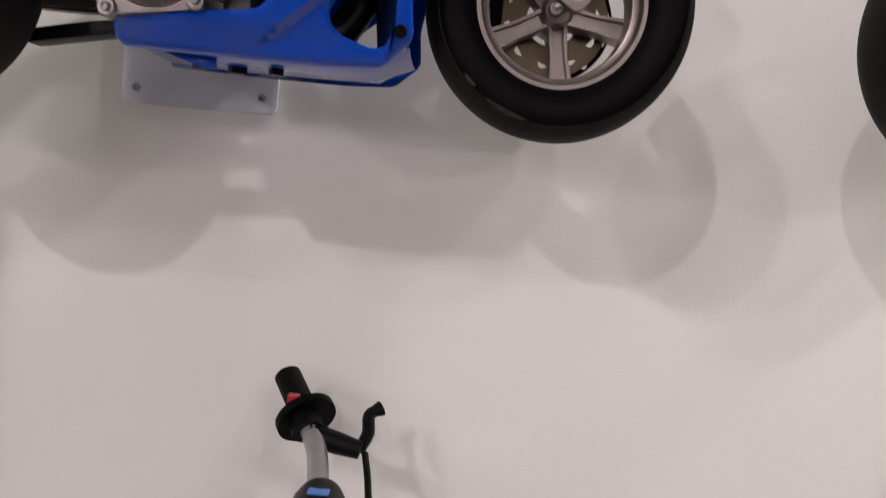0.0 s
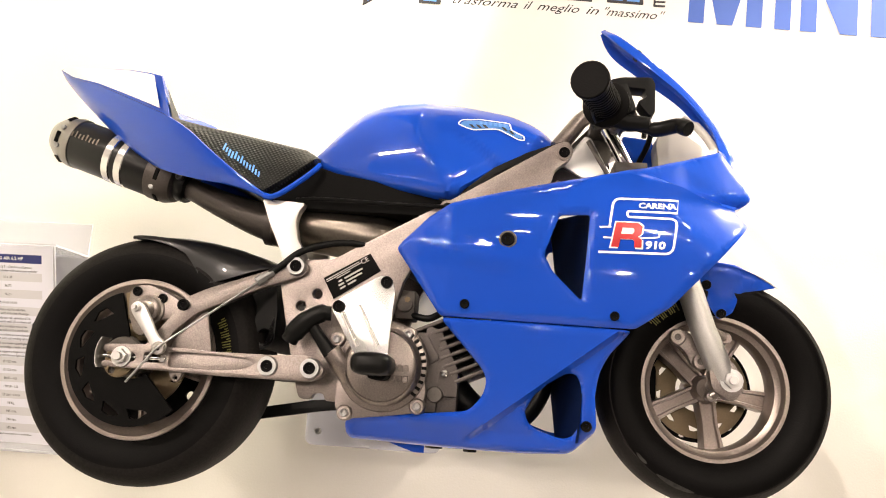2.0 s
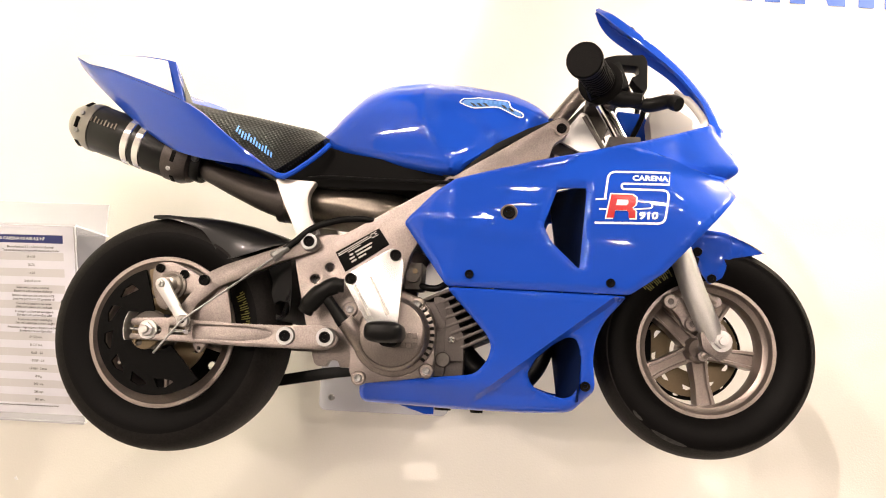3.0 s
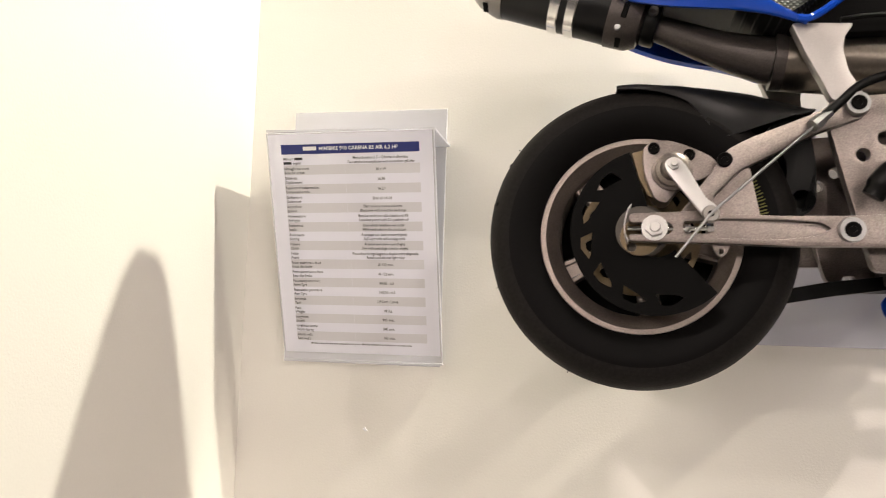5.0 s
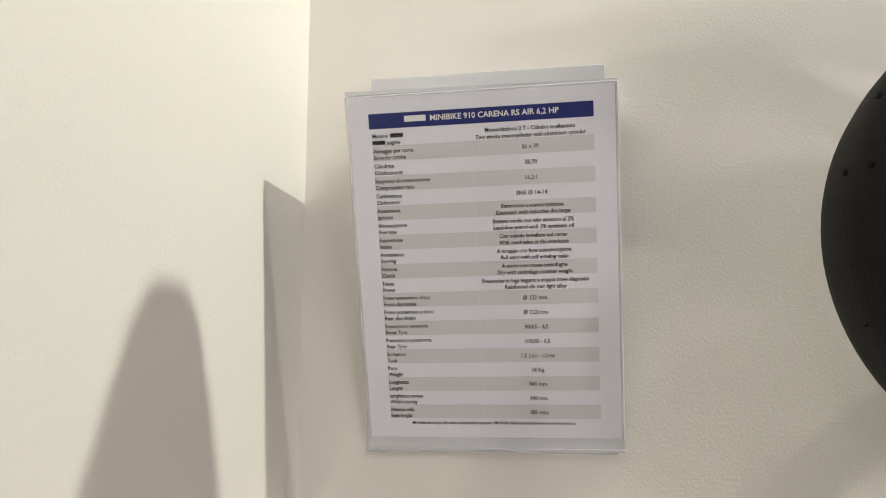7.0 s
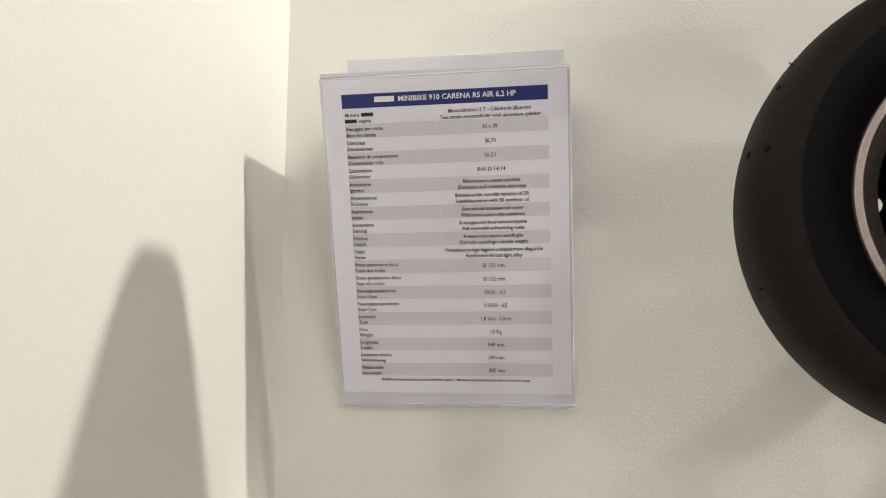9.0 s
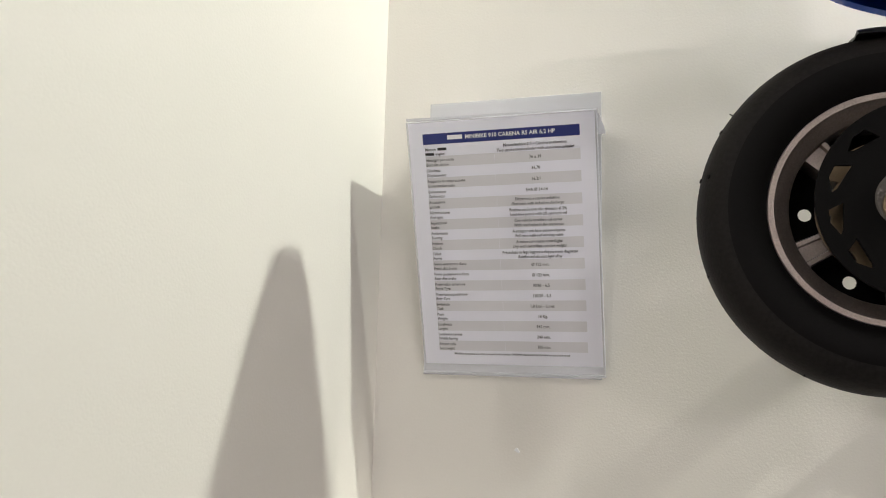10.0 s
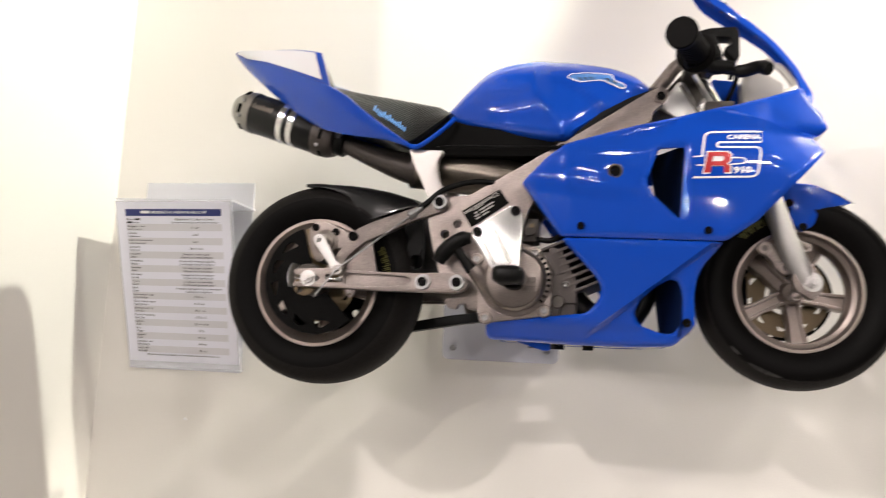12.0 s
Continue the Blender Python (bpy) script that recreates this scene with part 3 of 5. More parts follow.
def fairing(bike):
    duct = rounded([(0.480, 0.190), (0.514, 0.192), (0.507, 0.093), (0.474, 0.124), (0.464, 0.143)], 0.004)
    upper = [(0.296, 0.144), (0.331, 0.181), (0.356, 0.199), (0.396, 0.211), (0.454, 0.227), (0.519, 0.242), (0.584, 0.260), (0.636, 0.280), (0.677, 0.296),
             (0.684, 0.2835), (0.703, 0.2535), (0.709, 0.2335), (0.702, 0.2265), (0.684, 0.2160), (0.700, 0.1965), (0.689, 0.1835), (0.667, 0.1590), (0.636, 0.126), (0.604, 0.092), (0.566, 0.0655), (0.352, 0.068)]
    gap = rounded([(0.451, -0.030), (0.460, -0.013), (0.476, 0.002), (0.496, 0.0145), (0.506, 0.0135), (0.511, 0.004), (0.513, -0.011), (0.511, -0.043), (0.505, -0.054), (0.496, -0.0575), (0.484, -0.0555), (0.464, -0.0490), (0.455, -0.0415)], 0.004)
    lower = [(0.352, 0.0665), (0.564, 0.064), (0.540, 0.036), (0.531, 0.018), (0.527, -0.007), (0.531, -0.047), (0.503, -0.074), (0.449, -0.077), (0.372, -0.077), (0.254, -0.074), (0.249, -0.068),
             (0.249, -0.054), (0.259, -0.045), (0.330, -0.041), (0.389, -0.034), (0.404, -0.017), (0.408, 0.000), (0.402, 0.013)]
    hollow = [((0.432 + 0.0061 * k / 1.6, -0.0275 - 0.0079 * k / 1.6), (0.103, 0.080)) for k in (0, 1)]
    nose = [((a[0], a[1] + lift), (b[0] - a[0], b[1] - a[1])) for a, b in zip(NOSE_EDGE, NOSE_EDGE[1:]) for lift in (0, 0.006)]
    for far in (False, True):
        up = part("upper_fairing", shell(rounded(upper, 0.005), fairing_depth, [duct], pitch=0.006, curl=0.0035, reach=0.005, mirror=far, creases=nose), BLUE, bike, "glossy blue upper fairing panel")
        low = part("lower_fairing", shell(rounded(lower, 0.008), fairing_depth, [gap], pitch=0.0045, curl=0.004, reach=0.005, mirror=far, creases=hollow), BLUE, bike, "glossy blue belly fairing panel")
        side = -1 if far else 1
        for u, w, r in ((0.423, 0.157, 0.0076), (0.379, 0.082, 0.0052), (0.543, 0.078, 0.0052)):
            d = fairing_depth(u, w)
            head = bolt_head(u, d - 0.001, w, r, up, MATT_BLACK, "black domed fixing screw")
            head.scale.y = side
        d = fairing_depth(0.423, 0.157)
        part("washer", lathe([(0.0074, d - 0.0005), (0.0080, d - 0.0016), (0.0096, d - 0.0016), (0.0102, d - 0.0003)], 0.423, 0.157, 28), CAST_DARK, up).scale.y = side
        head = bolt_head(0.519, fairing_depth(0.519, -0.042) - 0.001, -0.042, 0.006, low, MATT_BLACK)
        head.scale.y = side
    # vanes carry the shade of the openings in their colour
    part("duct_vane", loft([[(0.517, -0.112, 0.200), (0.512, -0.112, 0.084)], [(0.508, -0.060, 0.205), (0.508, -0.060, 0.080)], [(0.490, -0.010, 0.210), (0.492, -0.010, 0.075)], [(0.475, 0.028, 0.215), (0.4960, -0.021, 0.07)]]), DUCT_SHADE, bike, "blue inner wall of the side duct, shade put into its colour")
    part("duct_vane", loft([[(0.514, -0.100, 0.022), (0.511, -0.094, -0.060)], [(0.500, -0.065, 0.030), (0.503, -0.062, -0.064)], [(0.486, -0.040, 0.034), (0.494, -0.040, -0.066)], [(0.478, 0.0, 0.036), (0.492, 0.0, -0.066)]]), DUCT_SHADE, bike, "blue inner wall of the lower opening, shade put into its colour")
    # the front of the nose joins both sides
    secs = []
    for u, w, bulge in ((0.677, 0.298, 0.020), (0.684, 0.2835, 0.018), (0.695, 0.2685, 0.015), (0.703, 0.2535, 0.011), (0.709, 0.2335, 0.005), (0.702, 0.2265, 0.004), (0.684, 0.2160, 0.003), (0.700, 0.1965, 0.003), (0.689, 0.1835, 0.003), (0.667, 0.159, 0.003)):
        d = -fairing_depth(u - 0.002, w) - 0.003
        secs.append([(u - 0.004 + bulge * (1 - (v / d) ** 2), v, w) for v in np.linspace(-d, d, 13)])
    part("nose_front", loft(secs), BLUE, bike, "glossy blue front of the nose", smooth=30)
    # the pan below joins both sides
    secs = []
    for u, lift in ((0.250, 0.012), (0.270, 0.002), (0.33, 0), (0.42, 0), (0.49, 0.001), (0.527, 0.020)):
        secs.append([(u, v, -0.0750 + lift + 0.004 * (abs(v) / 0.07) ** 4 - 0.002 * (1 - (v / 0.07) ** 2)) for v in np.linspace(-0.068, 0.068, 13)])
    pan = loft(secs)
    part("belly_pan", pan, BLUE, bike, "glossy blue underside of the fairing")
    for u, v, r in ((0.345, 0.0, 0.008), (0.312, -0.02, 0.006), (0.390, -0.02, 0.006)):
        part("pan_clip", laid(box(-r, r, -r, r, -0.083, -0.076, 0.001), Matrix.Translation((u, v, 0)) @ Matrix.Rotation(0.6, 4, "Z")), BLACK, bike)
    part("pan_tab", prism([(0.287, -0.074), (0.338, -0.075), (0.338, -0.086), (0.326, -0.086)], -0.05, -0.046, 0.001), BLUE, bike)


def badge(bike):
    """The side print: a bent white outline, a red letter and two small words."""
    d = fairing_depth
    us = rounded([(0.535, 0.178), (0.540, 0.213), (0.6135, 0.2155), (0.611, 0.1995), (0.555, 0.198), (0.555, 0.191), (0.611, 0.192), (0.604, 0.150), (0.523, 0.148)], 0.009, 6)
    path = [(0.535, 0.178)] + us[7:14] + [(0.6135, 0.2155), (0.611, 0.1995)] + us[28:56] + [(0.523, 0.148)]
    part("badge_line", stuck(stroke(path, 0.0026), d), WHITE_INK, bike, "white printed badge outline")
    part("badge_line", stuck(stroke([(0.524, 0.177), (0.537, 0.178)], 0.0018), d), WHITE_INK, bike)
    part("badge_line", stuck(stroke([(0.528, 0.165), (0.538, 0.165)], 0.0018), d), WHITE_INK, bike)
    part("badge_line", stuck(stroke([(0.570, 0.176), (0.586, 0.176), (0.5895, 0.174), (0.590, 0.171), (0.5895, 0.169), (0.586, 0.168), (0.568, 0.166)], 0.0018), d), WHITE_INK, bike)
    part("badge_word", stuck(lettering("CARENA", 0.0092, slant=0.1, wide=1.18, thick=0.00035), d, 0.0014, (0.5675, 0.2030), 1.5), WHITE_INK, bike)
    part("badge_word", stuck(lettering("910", 0.0120, slant=0.12, wide=1.22, thick=0.0005), d, 0.0014, (0.574, 0.1545), 2), WHITE_INK, bike)
    letter = [(0, 0), (0.0065, 0.029), (0.031, 0.029), (0.0355, 0.025), (0.034, 0.016), (0.030, 0.0125), (0.034, 0.009), (0.0335, 0), (0.0255, 0), (0.0258, 0.007), (0.0235, 0.0095), (0.0105, 0.0095), (0.0085, 0)]
    eye = [(0.0115, 0.0155), (0.0235, 0.0155), (0.0258, 0.0178), (0.0263, 0.0210), (0.0250, 0.0228), (0.0132, 0.0228)]
    centre = Vector((0.0175, 0.0145))
    wide = [(centre + (Vector(p) - centre) * 1.11)[:] for p in letter]
    part("badge_letter", stuck(flat(wide), d, 0.0012, (0.5365, 0.1545), 1), WHITE_INK, bike)
    part("badge_letter", stuck(flat(letter, [eye]), d, 0.0020, (0.5365, 0.1545), 1), RED, bike, "red printed letter")


def tank_and_screen(bike):
    secs = []
    for u in np.linspace(0.165, 0.485, 81):
        lo, hi, half = tank_foot(u), tank_top(u), []
        for k in range(25):
            a = math.pi / 2 * k / 24
            w = lo + (hi - lo) * math.cos(a) ** 0.95 if k < 24 else lo
            half.append((tank_width(u, w) * math.sin(a) ** 0.95 if a else 0.0, w))
        half.append((half[-1][0] - 0.010, lo - 0.006))
        secs.append([(u, -v, w) for v, w in reversed(half)] + [(u, v, w) for v, w in half[1:]])
    tank = loft(secs, closed=True)
    part("fuel_tank", tank, BLUE, bike, "glossy blue fuel tank cover", smooth=60)
    # a print of light blue blocks on the tank shoulder
    sign = [(0.353, 0.3135), (0.358, 0.3205), (0.370, 0.3215), (0.377, 0.3235), (0.417, 0.3215), (0.420, 0.3105), (0.436, 0.3035), (0.437, 0.2975), (0.429, 0.2975), (0.415, 0.3045), (0.405, 0.3095), (0.397, 0.3095), (0.373, 0.3055), (0.363, 0.3085)]
    edge = rounded(sign, 0.003)
    part("tank_print", stuck(stroke(edge + edge[:1], 0.0016), tank_depth, 0.0012), WHITE_INK, bike, "white edged print on the tank")
    inner = [(0.396 * 0.06 + u * 0.94, 0.310 * 0.16 + w * 0.84) for u, w in sign]
    part("tank_print", stuck(flat(rounded(inner, 0.003)), tank_depth, 0.0010), SKY_DARK, bike)
    for u, w in ((0.372, 0.3085), (0.380, 0.3090), (0.388, 0.3097), (0.412, 0.3085), (0.421, 0.3045)):
        bar = [(u, w), (u + 0.0042, w - 0.0004), (u - 0.0006, w + 0.0048), (u - 0.0052, w + 0.0054)]
        part("tank_print", stuck(flat(bar), tank_depth, 0.0020), INK, bike)
    for k in range(6):
        u, w = 0.380 + 0.0060 * k, 0.3150 - 0.0003 * k
        bar = [(u, w), (u + 0.0034, w), (u + 0.0034, w + 0.0052), (u, w + 0.0052 + 0.0014 * (k in (2, 4)))]
        part("tank_print", stuck(flat(bar), tank_depth, 0.0020), SKY, bike)
    # dark edging under the tank and the black side panel below the seat
    lip = [(0.335, 0.213), (0.356, 0.214), (0.376, 0.230), (0.402, 0.252), (0.442, 0.273), (0.482, 0.288), (0.484, 0.281), (0.44, 0.264), (0.402, 0.242), (0.374, 0.218), (0.35, 0.203)]
    part("tank_edging", prism(lip, -0.084, 0.084, 0.001), BLACK, bike)
    side = [(0.128, 0.203), (0.186, 0.246), (0.212, 0.238), (0.344, 0.217), (0.352, 0.210), (0.318, 0.190), (0.172, 0.192), (0.146, 0.188)]
    part("side_panel", prism(rounded(side, 0.004), -0.078, 0.078, 0.003), MATT_BLACK, bike, "black plastic side panel")
    # screen: a narrow blue visor, flat in the middle with folded sides
    mid = [(0.534, 0.472), (0.549, 0.462), (0.569, 0.446), (0.609, 0.414), (0.648, 0.379), (0.678, 0.341), (0.688, 0.319), (0.6935, 0.303), (0.6965, 0.289), (0.6945, 0.276)]
    spread = [0.005, 0.016, 0.021, 0.019, 0.015, 0.014, 0.018, 0.026, 0.034, 0.040]
    rows = []
    for (u, w, s) in curve_through([(u, w, s) for (u, w), s in zip(mid, spread)], 5):
        fold = min(0.014, s * 0.5)
        half = [(s * 1.12, -fold * 1.05, -fold * 0.75), (s * 0.98, -fold * 0.35, -fold * 0.25), (s * 0.84, 0, 0), (s * 0.4, 0.002, 0.002)]
        rows.append([(u + a, -v, w + c) for v, a, c in half] + [(u + 0.003, 0, w + 0.003)] + [(u + a, v, w + c) for v, a, c in reversed(half)])
    screen = loft(rows)
    bmesh.ops.recalc_face_normals(screen, faces=screen.faces)
    bmesh.ops.solidify(screen, geom=screen.faces[:], thickness=0.0022)
    visor = part("windscreen", screen, BLUE, bike, "narrow blue visor-shaped windscreen", smooth=30)
    rim_line = curve_through([(0.640, 0.0, 0.356), (0.658, -0.004, 0.340), (0.672, -0.010, 0.318), (0.674, -0.018, 0.303), (0.660, -0.026, 0.294), (0.636, -0.032, 0.290)], 5)
    part("screen_lining", tube(rim_line, [0.003] * 4 + [0.0055] * 14 + [0.0065] * 8, 10), GREY_PLASTIC, visor, "pale inner rim of the screen", smooth=60)
    for v in (-0.008, 0.008):
        part("bolt", tube([(0.578, v, 0.437), (0.582, v, 0.441)], 0.004, 10), BLACK, visor)
    part("headlight_panel", prism(rounded([(0.596, 0.300), (0.602, 0.318), (0.624, 0.318), (0.640, 0.306), (0.652, 0.298), (0.65, 0.276), (0.60, 0.262)], 0.005), -0.055, 0.055, 0.004), GREY_PLASTIC, bike, "pale grey panel under the screen")
    part("inner_panel", prism(rounded([(0.560, 0.320), (0.597, 0.316), (0.604, 0.290), (0.60, 0.250), (0.565, 0.250)], 0.004), -0.02, 0.05, 0.003), BLUE, bike, "blue inner panel behind the fork")


def pad_shape(u):
    """Low edge, top edge of the seat pad at a station."""
    low = between(u, [(-0.008, 0.294), (0.03, 0.272), (0.066, 0.245), (0.10, 0.222), (0.130, 0.203), (0.16, 0.222), (0.191, 0.245)])
    top = between(u, [(-0.008, 0.306), (0.086, 0.289), (0.169, 0.272), (0.191, 0.258)])
    return low, top


def pad_depth(u, w):
    low, top = pad_shape(u)
    t = max(0.0, min(1.0, (w - low) / (top - low)))
    return -(0.110 - 0.052 * t ** 1.5)


def tail(bike):
    # stations: top edge, crease and lower edge, each (u, w, half width), and how far the middle dips
    rows = [((-0.1956, 0.3846, 0.0169), (-0.1953, 0.3813, 0.022), (-0.1947, 0.3791, 0.0169), 0.0),
            ((-0.183, 0.3818, 0.0317), (-0.1848, 0.3731, 0.038), (-0.183, 0.3663, 0.0317), 0.0),
            ((-0.1569, 0.3753, 0.0507), (-0.1594, 0.3579, 0.054), (-0.1554, 0.3395, 0.0409), 0.0),
            ((-0.1093, 0.3669, 0.0738), (-0.1118, 0.3417, 0.0771), (-0.107, 0.2983, 0.0566), 0.004),
            ((-0.0636, 0.3594, 0.0936), (-0.0618, 0.3201, 0.0972), (-0.0601, 0.2625, 0.0711), 0.018),
            ((-0.0322, 0.3519, 0.1056), (-0.0263, 0.3047, 0.1094), (-0.0296, 0.243, 0.0797), 0.036),
            ((-0.013, 0.346, 0.112), (0.006, 0.29, 0.117), (-0.005, 0.231, 0.087), 0.052)]
    full = []
    for t, m, b, dip in rows:
        side = [(t[0], t[2] * 0.5, t[1] - dip * 0.55), (t[0], t[2] * 0.92, t[1] - dip * 0.04), (t[0], t[2] * 0.98, t[1]), (t[0] * 0.94 + m[0] * 0.06, t[2] * 0.99 + m[2] * 0.01, t[1] * 0.94 + m[1] * 0.06),
                (m[0], m[2] - 0.001, m[1]), (m[0], m[2] * 0.9, m[1] - 0.3 * (m[1] - b[1]))]
        full.append([(t[0], 0, t[1] - dip)] + [(u, -v, w) for u, v, w in side] + [(m[0], 0, m[1] - 0.2 * (m[1] - b[1]) - 0.3 * dip)] + [(u, v, w) for u, v, w in reversed(side)])
    hump = part("tail_hump", loft(full, closed=True), BLUE, bike, "glossy blue tail unit", smooth=50)
    for s in (-1, 1):
        face = []
        for t, m, b, _ in rows[1:-1] + [((-0.0235, 0.3485, 0.1115), (-0.006, 0.296, 0.1155), (0, 0, 0), 0)]:
            face.append([(t[0] * (1 - k) + m[0] * k, s * (t[2] * (1 - k) + m[2] * k + 0.0012), t[1] * (1 - k) + m[1] * k + 0.0004) for k in (0.06, 0.3, 0.6, 0.90)])
        part("tail_panel", loft(face), WHITE_PAINT, hump, "white lacquered panel on the tail")
    # the flanks, running forward as rails along the seat
    rail = [(m, b) for _, m, b, _ in rows] + [((0.034, 0.2735, 0.1185), (0.030, 0.221, 0.098)), ((0.058, 0.254, 0.1185), (0.056, 0.216, 0.104)),
            ((0.084, 0.234, 0.1185), (0.084, 0.211, 0.109)), ((0.112, 0.214, 0.118), (0.112, 0.204, 0.113)), ((0.136, 0.1985, 0.1175), (0.136, 0.195, 0.115)), ((0.145, 0.1935, 0.1165), (0.145, 0.1925, 0.1155))]
    tops, feet = curve_through([(u, h, w) for (u, w, h), _ in rail], 3), curve_through([(u, h, w) for _, (u, w, h) in rail], 3)
    for s in (-1, 1):
        secs = []
        for (tu, th, tw), (bu, bh, bw) in zip(tops, feet):
            bulge = 0.004 * min(1, (tw - bw) / 0.04)
            secs.append([(tu, s * (th - 0.010), tw - 0.002), (tu, s * (th - 0.002), tw + 0.0015), (tu, s * (th + 0.0008), tw)] + [(tu + (bu - tu) * k, s * (th + (bh - th) * k + 0.001 + bulge * math.sin(math.pi * k) * 1.1), tw + (bw - tw) * k) for k in (0.15, 0.35, 0.55, 0.75, 0.92)] + [(bu, s * bh, bw - 0.001), (bu, s * (bh - 0.010), bw + 0.001)])
        part("tail_flank", loft(secs, closed=True), BLUE, hump, smooth=60)
        lip = [(0.136, s * 0.1165, 0.1965), (0.146, s * 0.1165, 0.1955), (0.160, s * 0.116, 0.203), (0.180, s * 0.1135, 0.219), (0.192, s * 0.110, 0.231), (0.198, s * 0.104, 0.240)]
        part("seat_lip", tube(curve_through(lip, 4), 0.0036, 8), BLUE, hump)
    part("tail_underside", loft([[(u, v, w) for v in (-h, -h * 0.4, h * 0.4, h)] for u, w, h in ((-0.009, 0.262, 0.092), (0.03, 0.252, 0.100), (0.084, 0.226, 0.105), (0.140, 0.198, 0.108))]), BLACK, hump)
    pad = []
    for u in np.linspace(-0.008, 0.191, 18):
        low, top = pad_shape(u)
        near = [(u, -0.104, low - 0.006), (u, -0.110, low)] + [(u, pad_depth(u, low + (top - low) * k), low + (top - low) * k) for k in (0.25, 0.5, 0.75, 0.9)] + [(u, -0.052, top - 0.0005), (u, -0.030, top + 0.002)]
        pad.append(near + [(u, 0, top + 0.003)] + [(a, -b, c) for a, b, c in reversed(near)])
    seat = part("seat_pad", loft(pad, closed=True), CARBON, bike, "black woven-look seat pad", smooth=60)
    back = [[(-0.0105, v * 0.93, 0.340 - 0.052 * (1 - abs(v) / 0.108)), (-0.003, v * 0.95, 0.320 - 0.036 * (1 - abs(v) / 0.108)), (0.005, v * 0.97, 0.2925)] for v in np.linspace(-0.108, 0.108, 13)]
    back_pad = part("backrest_pad", loft(back), BACKREST, bike, "grey ribbed backrest pad")
    for ob in (hump, seat, back_pad):
        ob.scale.y, ob.location = 0.845, (-0.006, 0, 0.0045)
    # the makers' mark on the seat, as slanted bars
    for k in range(13):
        u, w = 0.0735 + 0.0041 * k, 0.2610 - 0.0028 * k
        tall, low = 0.0032 * (k in (0, 4, 6, 10)), 0.0025 * (k in (2, 3))
        bar = [(u, w - 0.0055 - low), (u + 0.0022, w - 0.0068 - low), (u + 0.0017, w + 0.001 + tall), (u - 0.0005, w + 0.0023 + tall)]
        part("seat_print", stuck(flat(bar), pad_depth, 0.0015), SKY, seat, "light blue printed mark")


def frame_and_arms(bike):
    stay = [(0.126, 0.199), (0.180, 0.196), (0.172, 0.184), (0.170, 0.172), (0.175, 0.150), (0.187, 0.131), (0.180, 0.122), (0.160, 0.124), (0.150, 0.146), (0.138, 0.170)]
    plate = [(0.184, 0.128), (0.219, 0.130), (0.347, 0.205), (0.475, 0.284), (0.488, 0.288), (0.496, 0.276), (0.489, 0.262), (0.474, 0.252), (0.47, 0.235), (0.40, 0.195), (0.335, 0.165), (0.304, 0.108),
             (0.292, 0.060), (0.27, 0.02), (0.240, -0.034), (0.224, -0.034), (0.222, -0.026), (0.210, -0.026), (0.208, -0.034), (0.193, -0.033), (0.178, 0.02), (0.167, 0.062), (0.158, 0.100), (0.158, 0.124)]
    for s in (1, -1):
        bm = prism(rounded(plate, 0.006), -0.088, -0.074, 0.002, [ring(0.204, 0.088, 0.006, 16), ring(0.186, 0.073, 0.006, 16)])
        part("frame_plate", bm if s > 0 else mirrored(bm), CAST, bike, "cast aluminium frame plate")
        bm = prism(rounded(stay, 0.004), -0.0905, -0.076, 0.002)
        part("seat_stay", bm if s > 0 else mirrored(bm), STAY_ALU, bike, "bright brushed alloy seat stay")
        for u, w in ((0.350, 0.198), (0.484, 0.272)):
            if s > 0:
                bolt_head(u, -0.089, w, 0.0065, bike, MATT_BLACK)
                part("washer", lathe([(0.006, -0.0905), (0.0095, -0.0905), (0.0095, -0.088), (0.006, -0.088)], u, w, 18), CAST, bike)
    part("steering_head", prism(rounded([(0.470, 0.275), (0.500, 0.308), (0.535, 0.345), (0.555, 0.335), (0.545, 0.285), (0.522, 0.258)], 0.008), -0.026, 0.026, 0.003), CAST_DARK, bike)
    for s in (1, -1):
        cheek = prism(rounded([(0.482, 0.274), (0.512, 0.312), (0.520, 0.310), (0.545, 0.262), (0.511, 0.258)], 0.003), -0.036, -0.030, 0.001)
        part("head_plate", cheek if s > 0 else mirrored(cheek), BRUSHED, bike, "bright alloy plate on the steering head")
        rib = tube([(0.516, -0.036, 0.306), (0.541, -0.036, 0.264)], 0.003, 8)
        part("head_rib", rib if s > 0 else mirrored(rib), CAST_DARK, bike)
    part("type_plate", prism([(0.210, 0.107), (0.263, 0.139), (0.277, 0.119), (0.224, 0.083)], -0.0895, -0.088, 0.0003), MATT_BLACK, bike, "black type plate with pale print")
    along, up = Vector((0.843, 0.538)), Vector((-0.538, 0.843))
    for w, a, b in ((0.0212, 0.002, 0.046), (0.0190, 0.002, 0.048), (0.0168, 0.014, 0.032), (0.0118, 0.014, 0.019), (0.0118, 0.022, 0.046), (0.0076, 0.012, 0.019), (0.0076, 0.022, 0.043), (0.0034, 0.012, 0.019), (0.0034, 0.022, 0.033)):
        o, tall = Vector((0.2232, 0.0852)) + up * w, 0.0010 if w > 0.015 else 0.0020
        p, q = o + along * a, o + along * b
        part("plate_line", prism([p[:], q[:], (q + up * tall)[:], (p + up * tall)[:]], -0.0899, -0.0896, 0), GREY_PLASTIC, bike)
    at = Vector((0.2232, 0.0852)) + along * 0.0475 + up * 0.0170
    part("plate_mark", laid(lettering("CE", 0.0085), Matrix.Translation((at.x, -0.0898, at.y)) @ Matrix.Rotation(-math.atan2(along.y, along.x), 4, "Y")), GREY_PLASTIC, bike, smooth=0)
